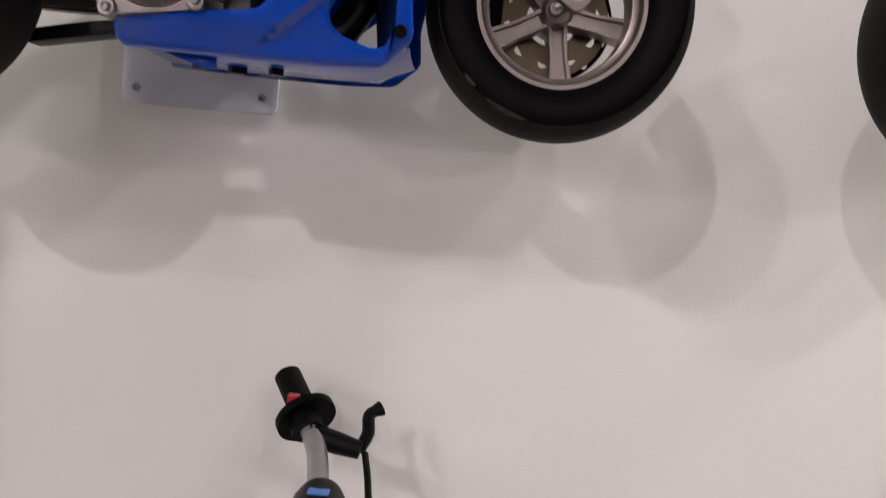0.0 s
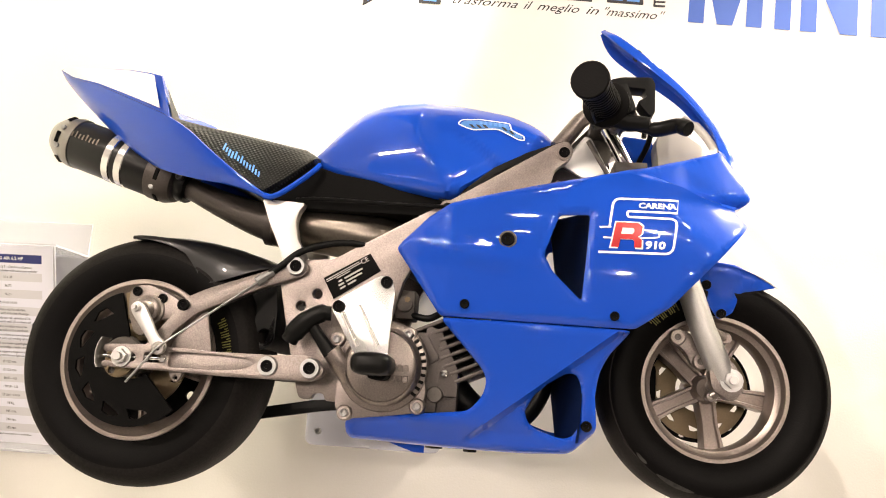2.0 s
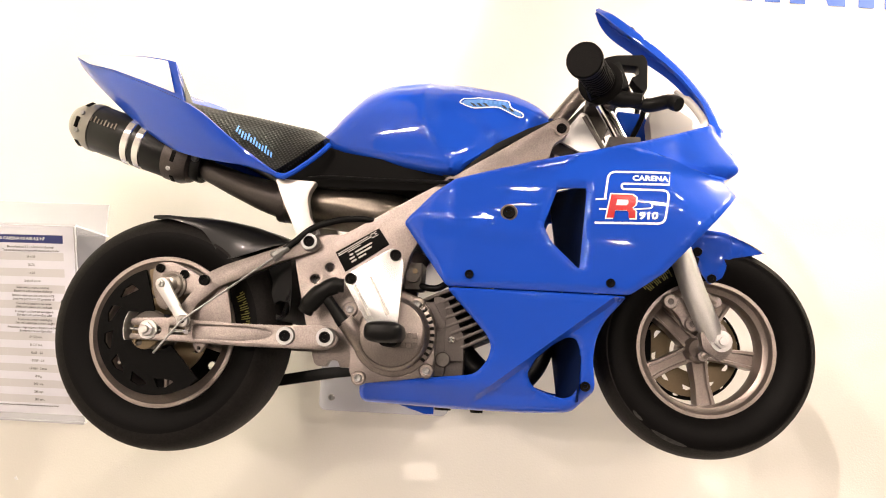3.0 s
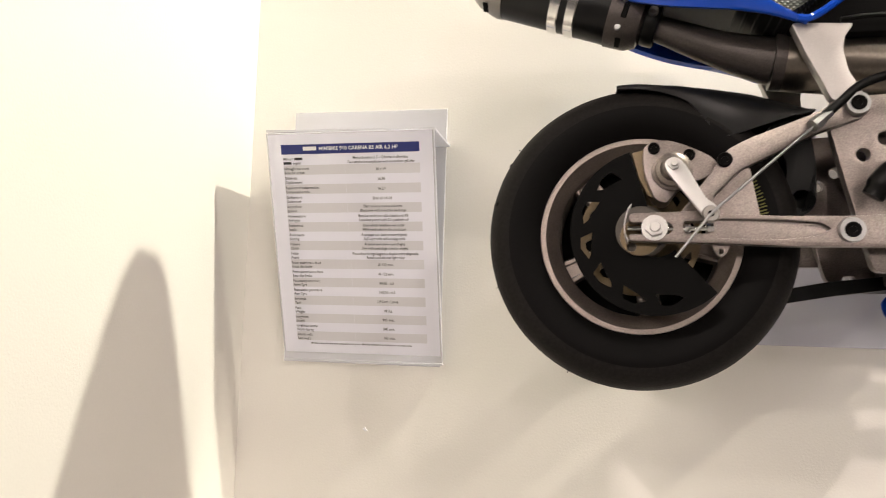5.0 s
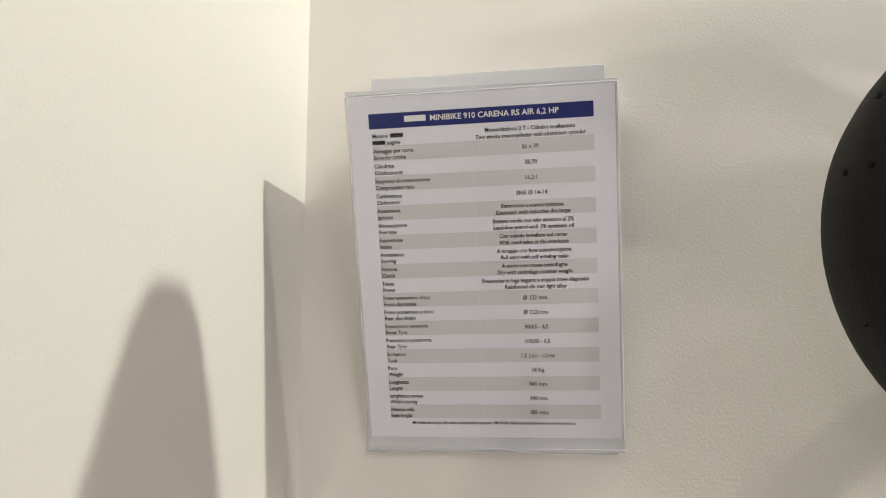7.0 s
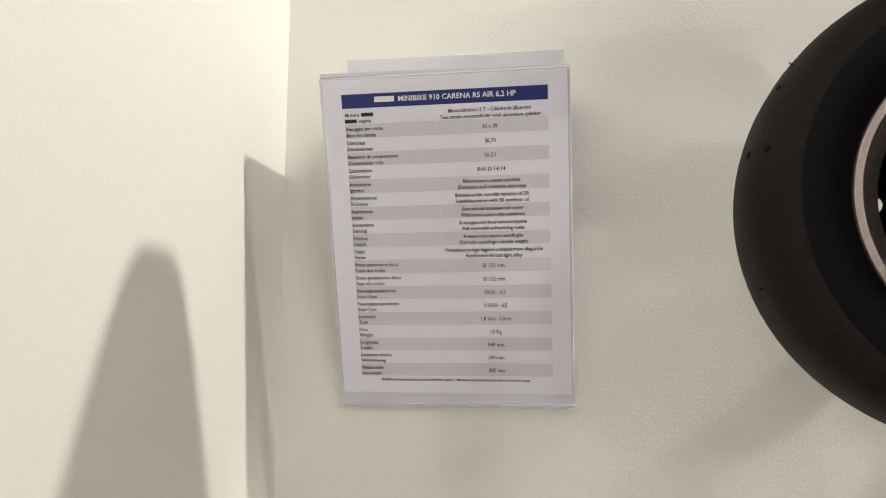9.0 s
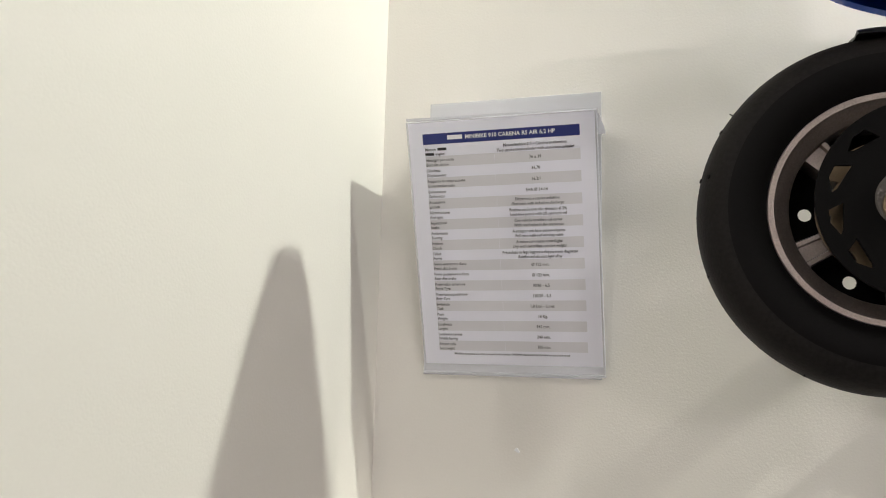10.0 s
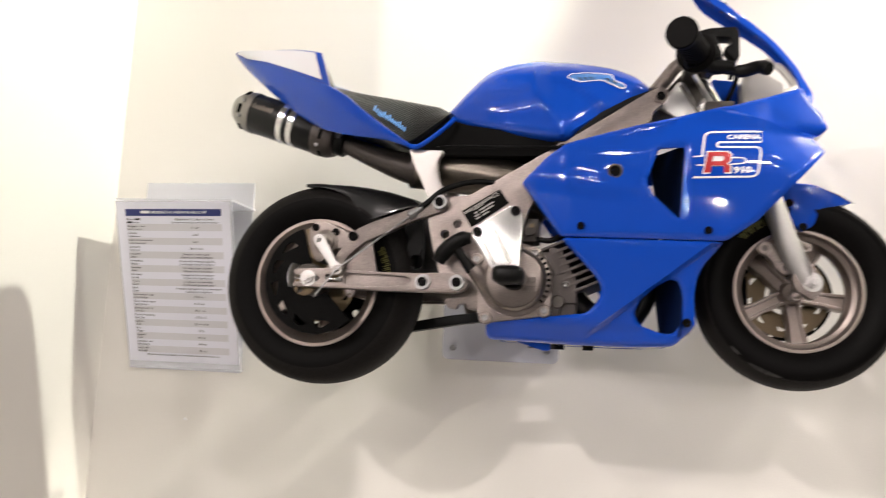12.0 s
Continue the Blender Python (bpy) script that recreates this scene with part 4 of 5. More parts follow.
    # the arm: a slotted fork at the axle, a long hollow between two rails, and a brace that leans in to the upper pivot
    outer = [(-0.021, 0.013), (0.034, 0.0155), (0.056, 0.0135), (0.110, 0.012), (0.162, 0.0125), (0.205, 0.0145), (0.219, 0.011), (0.229, 0.000), (0.224, -0.010), (0.212, -0.014), (0.112, -0.0145), (0.058, -0.013),
             (-0.021, -0.012), (-0.021, -0.0055), (0.014, -0.0055), (0.018, -0.0005), (0.014, 0.0050), (-0.021, 0.0045)]
    hollow = rounded([(0.054, 0.0085), (0.109, 0.0080), (0.141, 0.0062), (0.150, 0.0010), (0.137, -0.0055), (0.111, -0.0085), (0.054, -0.0088)], 0.004)
    window = rounded([(0.026, 0.0060), (0.046, 0.0065), (0.046, -0.0045), (0.026, -0.0045)], 0.002)
    web = [(0.050, 0.011), (0.150, 0.009), (0.156, 0.001), (0.148, -0.010), (0.050, -0.011)]
    brace = [(0.022, 0.012), (0.039, 0.036), (0.055, 0.058), (0.064, 0.072), (0.084, 0.0835), (0.143, 0.1095), (0.176, 0.129), (0.187, 0.126), (0.192, 0.116), (0.187, 0.107), (0.146, 0.092), (0.100, 0.067), (0.077, 0.055), (0.053, 0.031), (0.047, 0.012)]
    gusset = [(0.046, 0.010), (0.050, 0.026), (0.077, 0.056), (0.085, 0.058), (0.0945, 0.011)]

    def splay(bm, side, lean=0.0):
        for q in bm.verts:
            q.co.y -= 0.013 * max(0.0, min(1.0, (0.165 - q.co.x) / 0.165)) - lean * max(0.0, min(1.0, (q.co.x - 0.06) / 0.11))
        return bm if side > 0 else mirrored(bm)

    for s in (1, -1):
        arm = new("swingarm")
        arm.parent = bike
        tagged(arm, "cast aluminium swingarm side")
        part("arm", splay(prism(rounded(outer, 0.004), -0.122, -0.108, 0.0022, [hollow, window]), s), CAST, arm)
        part("arm_web", splay(prism(web, -0.1165, -0.102, 0.001), s), CAST, arm)
        part("brace", splay(prism(rounded(brace, 0.005), -0.118, -0.104, 0.0025), s, 0.024), CAST, arm)
        part("gusset", splay(prism(rounded(gusset, 0.003), -0.106, -0.101, 0.001), s), CAST, arm)
        lug = prism(rounded([(0.050, -0.011), (0.0535, -0.020), (0.0590, -0.0255), (0.0645, -0.020), (0.068, -0.011)], 0.004), -0.111, -0.105, 0.001, [ring(0.059, -0.0195, 0.0024, 14)])
        part("lug", splay(lug, s), CAST, arm)
        # the bent end plate that closes the fork, and the tensioner screw in its window
        end = bmesh.new()
        rows = [[end.verts.new((u + du, v, w)) for du, v in ((0, -0.144), (0, -0.122), (-0.0008, -0.122), (-0.0008, -0.144))]
                for u, w in ((-0.0190, 0.020), (-0.0208, 0.0175), (-0.0230, 0.012), (-0.0245, 0.005), (-0.0245, -0.002), (-0.0235, -0.008), (-0.0215, -0.0135))]
        for a, b in zip(rows, rows[1:]):
            for k in range(4):
                end.faces.new((a[k - 1], a[k], b[k], b[k - 1]))
        end.faces.new(rows[0])
        end.faces.new(rows[-1])
        bmesh.ops.recalc_face_normals(end, faces=end.faces[:])
        part("end_plate", end if s > 0 else mirrored(end), ZINC, arm, "bright bent end plate")
        screw = merge(tube([(-0.022, -0.130, 0.0), (0.052, -0.130, 0.0)], 0.0022, 10), tube([(0.027, -0.130, 0.0), (0.032, -0.130, 0.0)], 0.0048, 6), tube([(0.046, -0.132, 0.0), (0.051, -0.132, 0.0)], 0.0046, 6))
        part("tensioner_screw", screw if s > 0 else mirrored(screw), CHROME, arm, "bright tensioner screw")
    hex_nut(0.001, -0.136, 0.0, 0.0085, bike, ZINC)
    part("axle_end", tube([(0.001, -0.138, 0), (0.001, 0.138, 0)], 0.0055, 16), STEEL, bike)
    part("axle_spacer", prism(ring(-0.011, -0.006, 0.0175, 36), -0.1165, -0.1130, 0.0008, [ring(-0.018, -0.0155, 0.0042, 16)]), BRASS, bike, "worn brass spacer plate")
    for u, w in ((0.165, 0.0), (0.213, 0.0005)):
        part("washer", lathe([(0.005, -0.128), (0.0105, -0.128), (0.0115, -0.122), (0.005, -0.122)], u, w, 24), STEEL, bike)
        bolt_head(u, -0.1265, w, 0.0068, bike, MATT_BLACK)
    part("washer", lathe([(0.005, -0.103), (0.010, -0.103), (0.0115, -0.093), (0.005, -0.093)], 0.179, 0.1175, 24), STEEL, bike)
    bolt_head(0.179, -0.102, 0.1175, 0.0068, bike, MATT_BLACK)
    bolt_head(0.0615, -0.1275, 0.0620, 0.0066, bike, MATT_BLACK)
    # rear caliper, its lever and the brake cable
    cal = [(-0.008, 0.077), (-0.001, 0.083), (0.015, 0.084), (0.034, 0.077), (0.052, 0.068), (0.060, 0.058), (0.044, 0.046), (0.026, 0.043), (0.013, 0.024), (0.002, 0.028), (-0.007, 0.049), (-0.009, 0.068)]
    caliper = part("rear_caliper", prism(rounded(cal, 0.006), -0.117, -0.080, 0.003), CAST, bike, "cast brake caliper")
    part("caliper_boss", lathe([(0.001, -0.137), (0.0085, -0.137), (0.0105, -0.135), (0.0115, -0.129), (0.0135, -0.128), (0.0150, -0.1265), (0.0155, -0.121), (0.018, -0.120), (0.0185, -0.115)], 0.0175, 0.0545, 40, closed=False), CAST, caliper)
    for u, w in ((0.001, 0.0755), (0.0320, 0.0690)):
        bolt_head(u, -0.1170, w, 0.0055, caliper, MATT_BLACK)
    part("brake_pad", prism([(-0.018, 0.074), (-0.006, 0.077), (-0.005, 0.052), (0.004, 0.030), (-0.004, 0.034), (-0.012, 0.050)], -0.108, -0.098, 0.001), BRASS, caliper)
    lever = rounded([(0.0090, 0.052), (0.0095, 0.0585), (0.0165, 0.0625), (0.0240, 0.0585), (0.0295, 0.050), (0.0440, 0.0245), (0.0525, 0.0190), (0.0550, 0.0105), (0.0500, 0.0045), (0.0435, 0.0050), (0.0385, 0.0130), (0.0125, 0.0465)], 0.004)
    brake = part("brake_lever", prism(lever, -0.1455, -0.1395, 0.0015), ZINC, bike, "bright alloy brake lever")
    hex_nut(0.0165, -0.1445, 0.0545, 0.0050, brake, ZINC)
    part("lever_eye", lathe([(0.0028, -0.1490), (0.0065, -0.1490), (0.0075, -0.1475), (0.0075, -0.145), (0.0028, -0.145)], 0.0475, 0.0110, 24), CAP_ALU, brake)
    part("lever_pin", tube([(0.0475, -0.1475, 0.011), (0.0475, -0.138, 0.011)], 0.0028, 12), MATT_BLACK, brake)
    part("brake_cable", tube([(0.150, -0.106, 0.1045), (0.0530, -0.1500, 0.0160), (0.0460, -0.1515, 0.0090), (0.0180, -0.1515, -0.0275)], 0.0013, 8), STEEL, bike)
    part("cable_sleeve", tube(curve_through([(0.150, -0.106, 0.106), (0.162, -0.103, 0.1165), (0.188, -0.098, 0.138), (0.24, -0.09, 0.150), (0.30, -0.06, 0.14)], 5), 0.0042, 10), BLACK, bike)
    part("cable_adjuster", tube([(0.138, -0.112, 0.0945), (0.146, -0.108, 0.1015), (0.1465, -0.108, 0.1020), (0.154, -0.105, 0.1085)], [0.0060, 0.0060, 0.0042, 0.0042], 8), STEEL, bike)
    # the black lower stay and linkage behind the arm
    part("chain_guard", prism(rounded([(0.10, -0.052), (0.105, -0.066), (0.19, -0.050), (0.26, -0.040), (0.26, -0.026), (0.18, -0.036)], 0.003), 0.03, 0.06, 0.002), BLACK, bike)
    part("brake_hose", tube(curve_through([(0.168, -0.092, 0.199), (0.20, -0.094, 0.201), (0.27, -0.094, 0.199), (0.352, -0.092, 0.199)], 4), 0.0024, 8), BLACK, bike, "thin black hose along the frame")
    part("linkage", prism(rounded([(0.108, 0.108), (0.145, 0.118), (0.152, 0.070), (0.152, 0.030), (0.138, 0.018), (0.122, 0.026), (0.126, 0.070)], 0.008), -0.066, 0.066, 0.003, [ring(0.139, 0.036, 0.009, 18)]), BLACK, bike, "black plastic linkage cover")


def engine(bike):
    hold = new("engine")
    hold.parent = bike
    tagged(hold, "small two-stroke engine with a pull starter")
    part("crankcase", merge(box(0.236, 0.352, -0.082, 0.060, -0.040, 0.052, 0.008), box(0.30, 0.374, -0.072, 0.05, -0.040, 0.000, 0.006), prism([(0.335, 0.060), (0.352, 0.055), (0.374, 0.010), (0.374, -0.02), (0.33, -0.02)], -0.080, 0.04, 0.002)), SOOT, hold)
    flange = [(0.228, 0.022), (0.234, 0.044), (0.262, 0.058), (0.316, 0.056), (0.334, 0.040), (0.341, -0.022), (0.334, -0.040), (0.296, -0.046), (0.250, -0.052), (0.238, -0.040), (0.240, -0.010)]
    part("starter_flange", prism(rounded(flange, 0.010), -0.100, -0.086, 0.002), CAST, hold)
    cover = lathe([(0.001, -0.117), (0.036, -0.117), (0.0385, -0.1155), (0.040, -0.1165), (0.0425, -0.114), (0.0445, -0.104), (0.050, -0.102), (0.052, -0.098)], 0.290, 0.009, 56, closed=False)
    body = part("starter_cover", cover, CAST, hold, "round cast starter cover")
    for k in range(10):
        a = radians(-38 + 9.6 * k)
        u, w = 0.290 + 0.0465 * math.cos(a), 0.009 + 0.0465 * math.sin(a)
        slot = box(-0.0034, 0.0034, -0.0012, 0.0012, -0.0017, 0.0017, 0.0005, 1)
        part("vent_slot", laid(slot, Matrix.Translation((u, -0.1036, w)) @ Matrix.Rotation(-a, 4, "Y")), MATT_BLACK, body)
    for k in range(2):
        for j in range(5):
            part("cast_mark", box(0.288 + 0.007 * j, 0.2935 + 0.007 * j, -0.1178, -0.1165, 0.004 - 0.012 * k, 0.011 - 0.012 * k, 0.0005, 1), CAST, body)
    for u, w in ((0.236, 0.036), (0.317, 0.046), (0.332, -0.033), (0.251, -0.045)):
        part("flange_lug", lathe([(0.001, -0.104), (0.0075, -0.104), (0.009, -0.102), (0.009, -0.088)], u, w, 20, closed=False), CAST, hold)
        bolt_head(u, -0.1045, w, 0.0045, hold, STEEL)
    # pull starter: silver spout, black stem and grip
    part("starter_spout", tube([(0.254, -0.101, -0.006), (0.244, -0.108, 0.008), (0.232, -0.112, 0.022)], [0.0115, 0.0115, 0.0105], 16), CAST, hold)
    grip = new("starter_grip")
    grip.parent = hold
    tagged(grip, "black T-shaped pull grip")
    part("stem", tube([(0.232, -0.113, 0.018), (0.220, -0.115, 0.034), (0.208, -0.118, 0.050)], [0.0085, 0.0070, 0.0068], 14), BLACK, grip)
    part("bar", tube(curve_through([(0.184, -0.116, 0.030), (0.191, -0.118, 0.041), (0.203, -0.120, 0.053), (0.218, -0.120, 0.062), (0.230, -0.118, 0.063)], 4), [0.0095] * 3 + [0.0115] * 6 + [0.0105] * 5 + [0.0085] * 3, 14), BLACK, grip)
    # cylinder with its fins
    axis = Vector((0.66, 0, -0.75))
    for k in range(8):
        c = Vector((0.352, -0.005, 0.066)) + axis * (0.0106 * k)
        fin = box(-0.034, 0.030, -0.076, 0.055, -0.0021, 0.0021, 0.0018, 2)
        rot = Matrix.Rotation(radians(-24), 4, "Y")
        part("cooling_fin", laid(fin, Matrix.Translation(c) @ rot), SOOT, hold)
    part("cylinder", laid(box(-0.024, 0.024, -0.045, 0.045, -0.045, 0.05, 0.006), Matrix.Translation((0.362, 0, 0.030)) @ Matrix.Rotation(radians(38), 4, "Y")), CAST_DARK, hold)
    part("exhaust_elbow", tube(curve_through([(0.362, -0.03, -0.002), (0.384, -0.035, -0.026), (0.412, -0.025, -0.044), (0.446, -0.012, -0.036), (0.466, -0.004, -0.008), (0.474, 0.0, 0.030)], 6), 0.017, 18), GLOSS_BLACK, hold)
    part("carburettor", merge(box(0.296, 0.318, -0.075, -0.03, 0.066, 0.100, 0.004), tube([(0.307, -0.082, 0.083), (0.307, -0.03, 0.083)], 0.009, 16)), CAST_DARK, hold)
    part("case_boss", lathe([(0.001, -0.0845), (0.008, -0.0845), (0.0092, -0.083), (0.0095, -0.078)], 0.349, -0.0185, 24, closed=False), CAST_DARK, hold)
    bolt_head(0.359, -0.084, 0.0055, 0.0045, hold, POLISHED, "bright bolt")
    part("case_plate", prism(rounded([(0.322, 0.040), (0.336, 0.050), (0.352, 0.022), (0.338, 0.012)], 0.003), -0.0835, -0.079, 0.001), SOOT, hold)
    part("brass_jet", tube([(0.310, -0.084, 0.088), (0.310, -0.070, 0.088)], 0.0035, 6), BRASS, hold)
    part("spark_lead", tube(curve_through([(0.312, -0.07, 0.072), (0.335, -0.075, 0.068), (0.355, -0.07, 0.078), (0.39, -0.05, 0.09)], 5), 0.0042, 10), BLACK, hold)
    # heel plate and foot peg
    heel = rounded([(0.236, 0.078), (0.231, 0.068), (0.262, 0.018), (0.298, 0.016), (0.301, 0.090), (0.297, 0.106), (0.286, 0.110)], 0.006)
    guard = part("heel_plate", prism(heel, -0.124, -0.120, 0.001), HEEL, bike, "bright folded heel plate")
    for a, b in (((0.244, 0.064), (0.264, 0.028)), ((0.262, 0.074), (0.286, 0.030))):
        part("pressed_rib", tube([(a[0], -0.1235, a[1]), (b[0], -0.1238, b[1])], 0.0026, 8), HEEL, guard)
    for u, w in ((0.239, 0.071), (0.291, 0.101)):
        bolt_head(u, -0.1245, w, 0.0068, guard, MATT_BLACK)
    peg = []
    for v, s in ((-0.120, 0.80), (-0.130, 0.95), (-0.160, 1.0), (-0.172, 0.98), (-0.178, 0.85), (-0.181, 0.55)):
        peg.append([(0.288 + 0.0215 * s * math.copysign(abs(math.cos(a)) ** 0.55, math.cos(a)), v, 0.0085 + 0.0122 * s * math.copysign(abs(math.sin(a)) ** 0.7, math.sin(a))) for a in np.linspace(0, 2 * math.pi, 36, endpoint=False)])
    part("foot_peg", loft(peg, closed=True), BLACK, bike, "black rubber foot peg", smooth=50)
    # black block standing in for the shade under the peg
    part("peg_shade", prism(rounded([(0.276, 0.002), (0.304, 0.002), (0.302, -0.005), (0.296, -0.008), (0.284, -0.007)], 0.004), -0.150, -0.119, 0.002), MATT_BLACK, bike)


def exhaust(bike):
    pipe = curve_through([(-0.030, -0.030, 0.232), (0.01, -0.030, 0.222), (0.064, -0.030, 0.200), (0.12, -0.030, 0.183), (0.173, -0.032, 0.180), (0.233, -0.034, 0.172), (0.28, -0.034, 0.160), (0.34, -0.03, 0.125), (0.40, -0.02, 0.06)], 5)
    rad = [between(k / (len(pipe) - 1), [(0, 0.012), (0.10, 0.015), (0.25, 0.021), (0.37, 0.028), (0.5, 0.033), (0.7, 0.033), (0.85, 0.023), (1, 0.015)]) for k in range(len(pipe))]
    cut = next(k for k, p in enumerate(pipe) if p[0] > 0.118)
    part("expansion_chamber", tube(pipe[cut:], rad[cut:], 28), TITAN, bike, "heat-tinted steel expansion chamber")
    part("tail_pipe", tube(pipe[:cut + 1], [r * 0.86 for r in rad[:cut + 1]], 24), SOOT, bike, "dark tail pipe")
    part("pipe_weld", tube([pipe[cut], pipe[cut + 1]], [rad[cut] * 1.04] * 2, 28), SOOT, bike)
    a, b = Vector((-0.181, -0.030, 0.287)), Vector((-0.001, -0.030, 0.229))
    d = (b - a).normalized()
    can = new("muffler")
    can.parent = bike
    tagged(can, "black silencer with grey end caps")

    def along(*rows):
        return tube([a + d * s for s, _ in rows], [r for _, r in rows], 40)
    part("can", along((0.026, 0.0315), (0.028, 0.0325), (0.158, 0.0325), (0.160, 0.0315)), GLOSS_BLACK, can)
    part("end_cap", along((0.0, 0.018), (0.001, 0.021), (0.010, 0.0275), (0.028, 0.0335), (0.036, 0.0335)), CAP_ALU, can, "grey tapered end cap")
    part("outlet", along((-0.004, 0.012), (0.0, 0.013), (0.004, 0.012)), MATT_BLACK, can)
    part("front_cap", along((0.150, 0.0338), (0.154, 0.0338), (0.172, 0.0330), (0.183, 0.028), (0.187, 0.016)), SOOT, can, "dark front cap")
    for s in (0.088, 0.106):
        part("clamp_band", along((s, 0.0328), (s + 0.001, 0.0340), (s + 0.010, 0.0340), (s + 0.011, 0.0328)), POLISHED, can, "bright clamp band")
    n = d.cross(Vector((0, 1, 0))).normalized()
    for s, k in ((0.022, 0.3), (0.022, -0.5), (0.163, 0.2), (0.163, -0.7)):
        p = a + d * s + (n * math.sin(k) * 1.0 + Vector((0, -math.cos(k), 0))) * 0.0325
        part("rivet", laid(lathe([(0.0002, -0.003), (0.003, -0.0025), (0.0035, 0)], 0, 0, 12, closed=False), Matrix.Translation(p)), STEEL, can)
    for s, r in ((0.019, 0.0318), (0.166, 0.0336)):
        for k in (-1.25, -0.15, 0.95):
            p = a + d * s + (n * math.sin(k) + Vector((0, -math.cos(k), 0))) * (r - 0.0006)
            q = Matrix.Translation(p) @ Matrix.Rotation(math.atan2(-d.z, d.x), 4, "Y") @ Matrix.Rotation(-k, 4, "X")
            part("cap_slot", laid(box(-0.003, 0.003, -0.001, 0.001, -0.0075, 0.0075, 0.0009, 1), q), MATT_BLACK, can)
    part("pipe_clamp", along((0.186, 0.0225), (0.188, 0.0235), (0.198, 0.0235), (0.200, 0.0225)), BLACK, can, "black pipe clamp")
    bolt_head((a + d * 0.194).x, -0.056, (a + d * 0.194).z + 0.004, 0.005, can, STEEL)
    for k in range(8):
        p = a + d * (0.040 + 0.0052 * k) + Vector((0, -0.0327, 0.006))
        part("can_print", laid(box(-0.0009, 0.0009, -0.0006, 0.0, -0.0035, 0.003 + 0.002 * (k in (1, 4, 7))), Matrix.Translation(p) @ Matrix.Rotation(radians(20), 4, "Y")), TITAN, can)


def mudguards_and_fork(bike):
    cu, cw = REAR
    arc = []
    for k in range(27):
        deg = 99 - 62 * k / 26
        a = radians(deg)
        crown = between(deg, [(37, 0.204), (48, 0.184), (60, 0.169), (70, 0.161), (84, 0.1545), (99, 0.1535)], 2)
        foot = between(deg, [(37, 0.197), (42, 0.158), (47, 0.132), (52, 0.117), (60, 0.124), (71, 0.137), (83, 0.141), (99, 0.146)], 2)
        half = [(0.0, crown), (0.025, crown - 0.0015), (0.041, crown - 0.005), (0.049, crown * 0.8 + foot * 0.2 - 0.003), (0.0535, crown * 0.5 + foot * 0.5), (0.0555, crown * 0.2 + foot * 0.8), (0.056, foot)]
        arc.append([(cu + r * math.cos(a), -v, cw + r * math.sin(a)) for v, r in reversed(half)] + [(cu + r * math.cos(a), v, cw + r * math.sin(a)) for v, r in half[1:]])
    bm = loft(arc)
    bmesh.ops.recalc_face_normals(bm, faces=bm.faces)
    bmesh.ops.solidify(bm, geom=bm.faces[:], thickness=0.002)
    guard = part("rear_mudguard", bm, GLOSS_BLACK, bike, "gloss black rear mudguard", smooth=60)
    guard.location.y = -0.026
    # front mudguard
    fu, fw = FRONT
    arc = []
    for k in range(13):
        a = radians(112 - 51 * k / 12)
        rad = 0.152 - 0.010 * (k / 12) ** 2
        arc.append([(fu + rad * math.cos(a) - 0.0, v, fw + rad * math.sin(a) - 0.006 * (abs(v) / 0.052) ** 3) for v in np.linspace(-0.052, 0.052, 11)])
    front = part("front_mudguard", loft(arc), BLUE, bike, "glossy blue front mudguard", smooth=60)
    cheek = rounded([(0.624, 0.148), (0.645, 0.155), (0.667, 0.158), (0.692, 0.155), (0.713, 0.145), (0.738, 0.130), (0.702, 0.123), (0.693, 0.111), (0.688, 0.098), (0.672, 0.089), (0.663, 0.102), (0.650, 0.131)], 0.004)
    for s in (1, -1):
        c = shell(cheek, lambda u, w: -0.0525 - 0.02 * max(0, 0.14 - w), curl=0.004, thick=0.002, pitch=0.012)
        part("mudguard_cheek", c if s > 0 else mirrored(c), BLUE, front)
        if s > 0:
            for u, w in ((0.657, 0.129), (0.674, 0.096)):
                bolt_head(u, -0.053, w, 0.0055, front, MATT_BLACK)
    for s in (1, -1):
        leg = new("fork_leg")
        leg.parent = bike
        tagged(leg, "cast fork leg with a bright stanchion")
        v = -0.060 * s
        part("slider", tube([(0.626, v, 0.150), (0.630, v, 0.140), (0.652, v, 0.075), (0.667, v, 0.040), (0.676, v, 0.020)], [0.0135, 0.0145, 0.0145, 0.0145, 0.013], 24), SLIDER, leg)
        part("foot", prism(rounded([(0.656, 0.030), (0.682, 0.042), (0.694, 0.022), (0.695, 0.008), (0.682, -0.006), (0.660, 0.008)], 0.006), v - 0.009, v + 0.009, 0.002), CAST, leg)
        part("stanchion", tube([(0.534, v, 0.318), (0.630, v, 0.140)], 0.0085, 20), CHROME, leg, "bright chromed tube")
    part("axle", tube([(0.679, -0.060, 0.018), (0.671, 0.060, 0.0102)], 0.0075, 16), STEEL, bike)
    hex_nut(0.681, -0.071, 0.019, 0.0095, bike, ZINC)
    lug = rounded([(0.614, 0.068), (0.622, 0.078), (0.640, 0.072), (0.662, 0.052), (0.662, 0.034), (0.652, 0.028), (0.641, 0.034), (0.636, 0.048)], 0.007)
    cal = part("front_caliper", prism(lug, -0.050, -0.036, 0.003), CAST, bike, "cast caliper bracket")
    for u, w in ((0.625, 0.066), (0.651, 0.039)):
        part("lug_boss", lathe([(0.004, -0.054), (0.008, -0.054), (0.0095, -0.051), (0.0095, -0.046)], u, w, 20, closed=False), CAST, cal)
        bolt_head(u, -0.050, w, 0.005, cal, CAST_DARK)
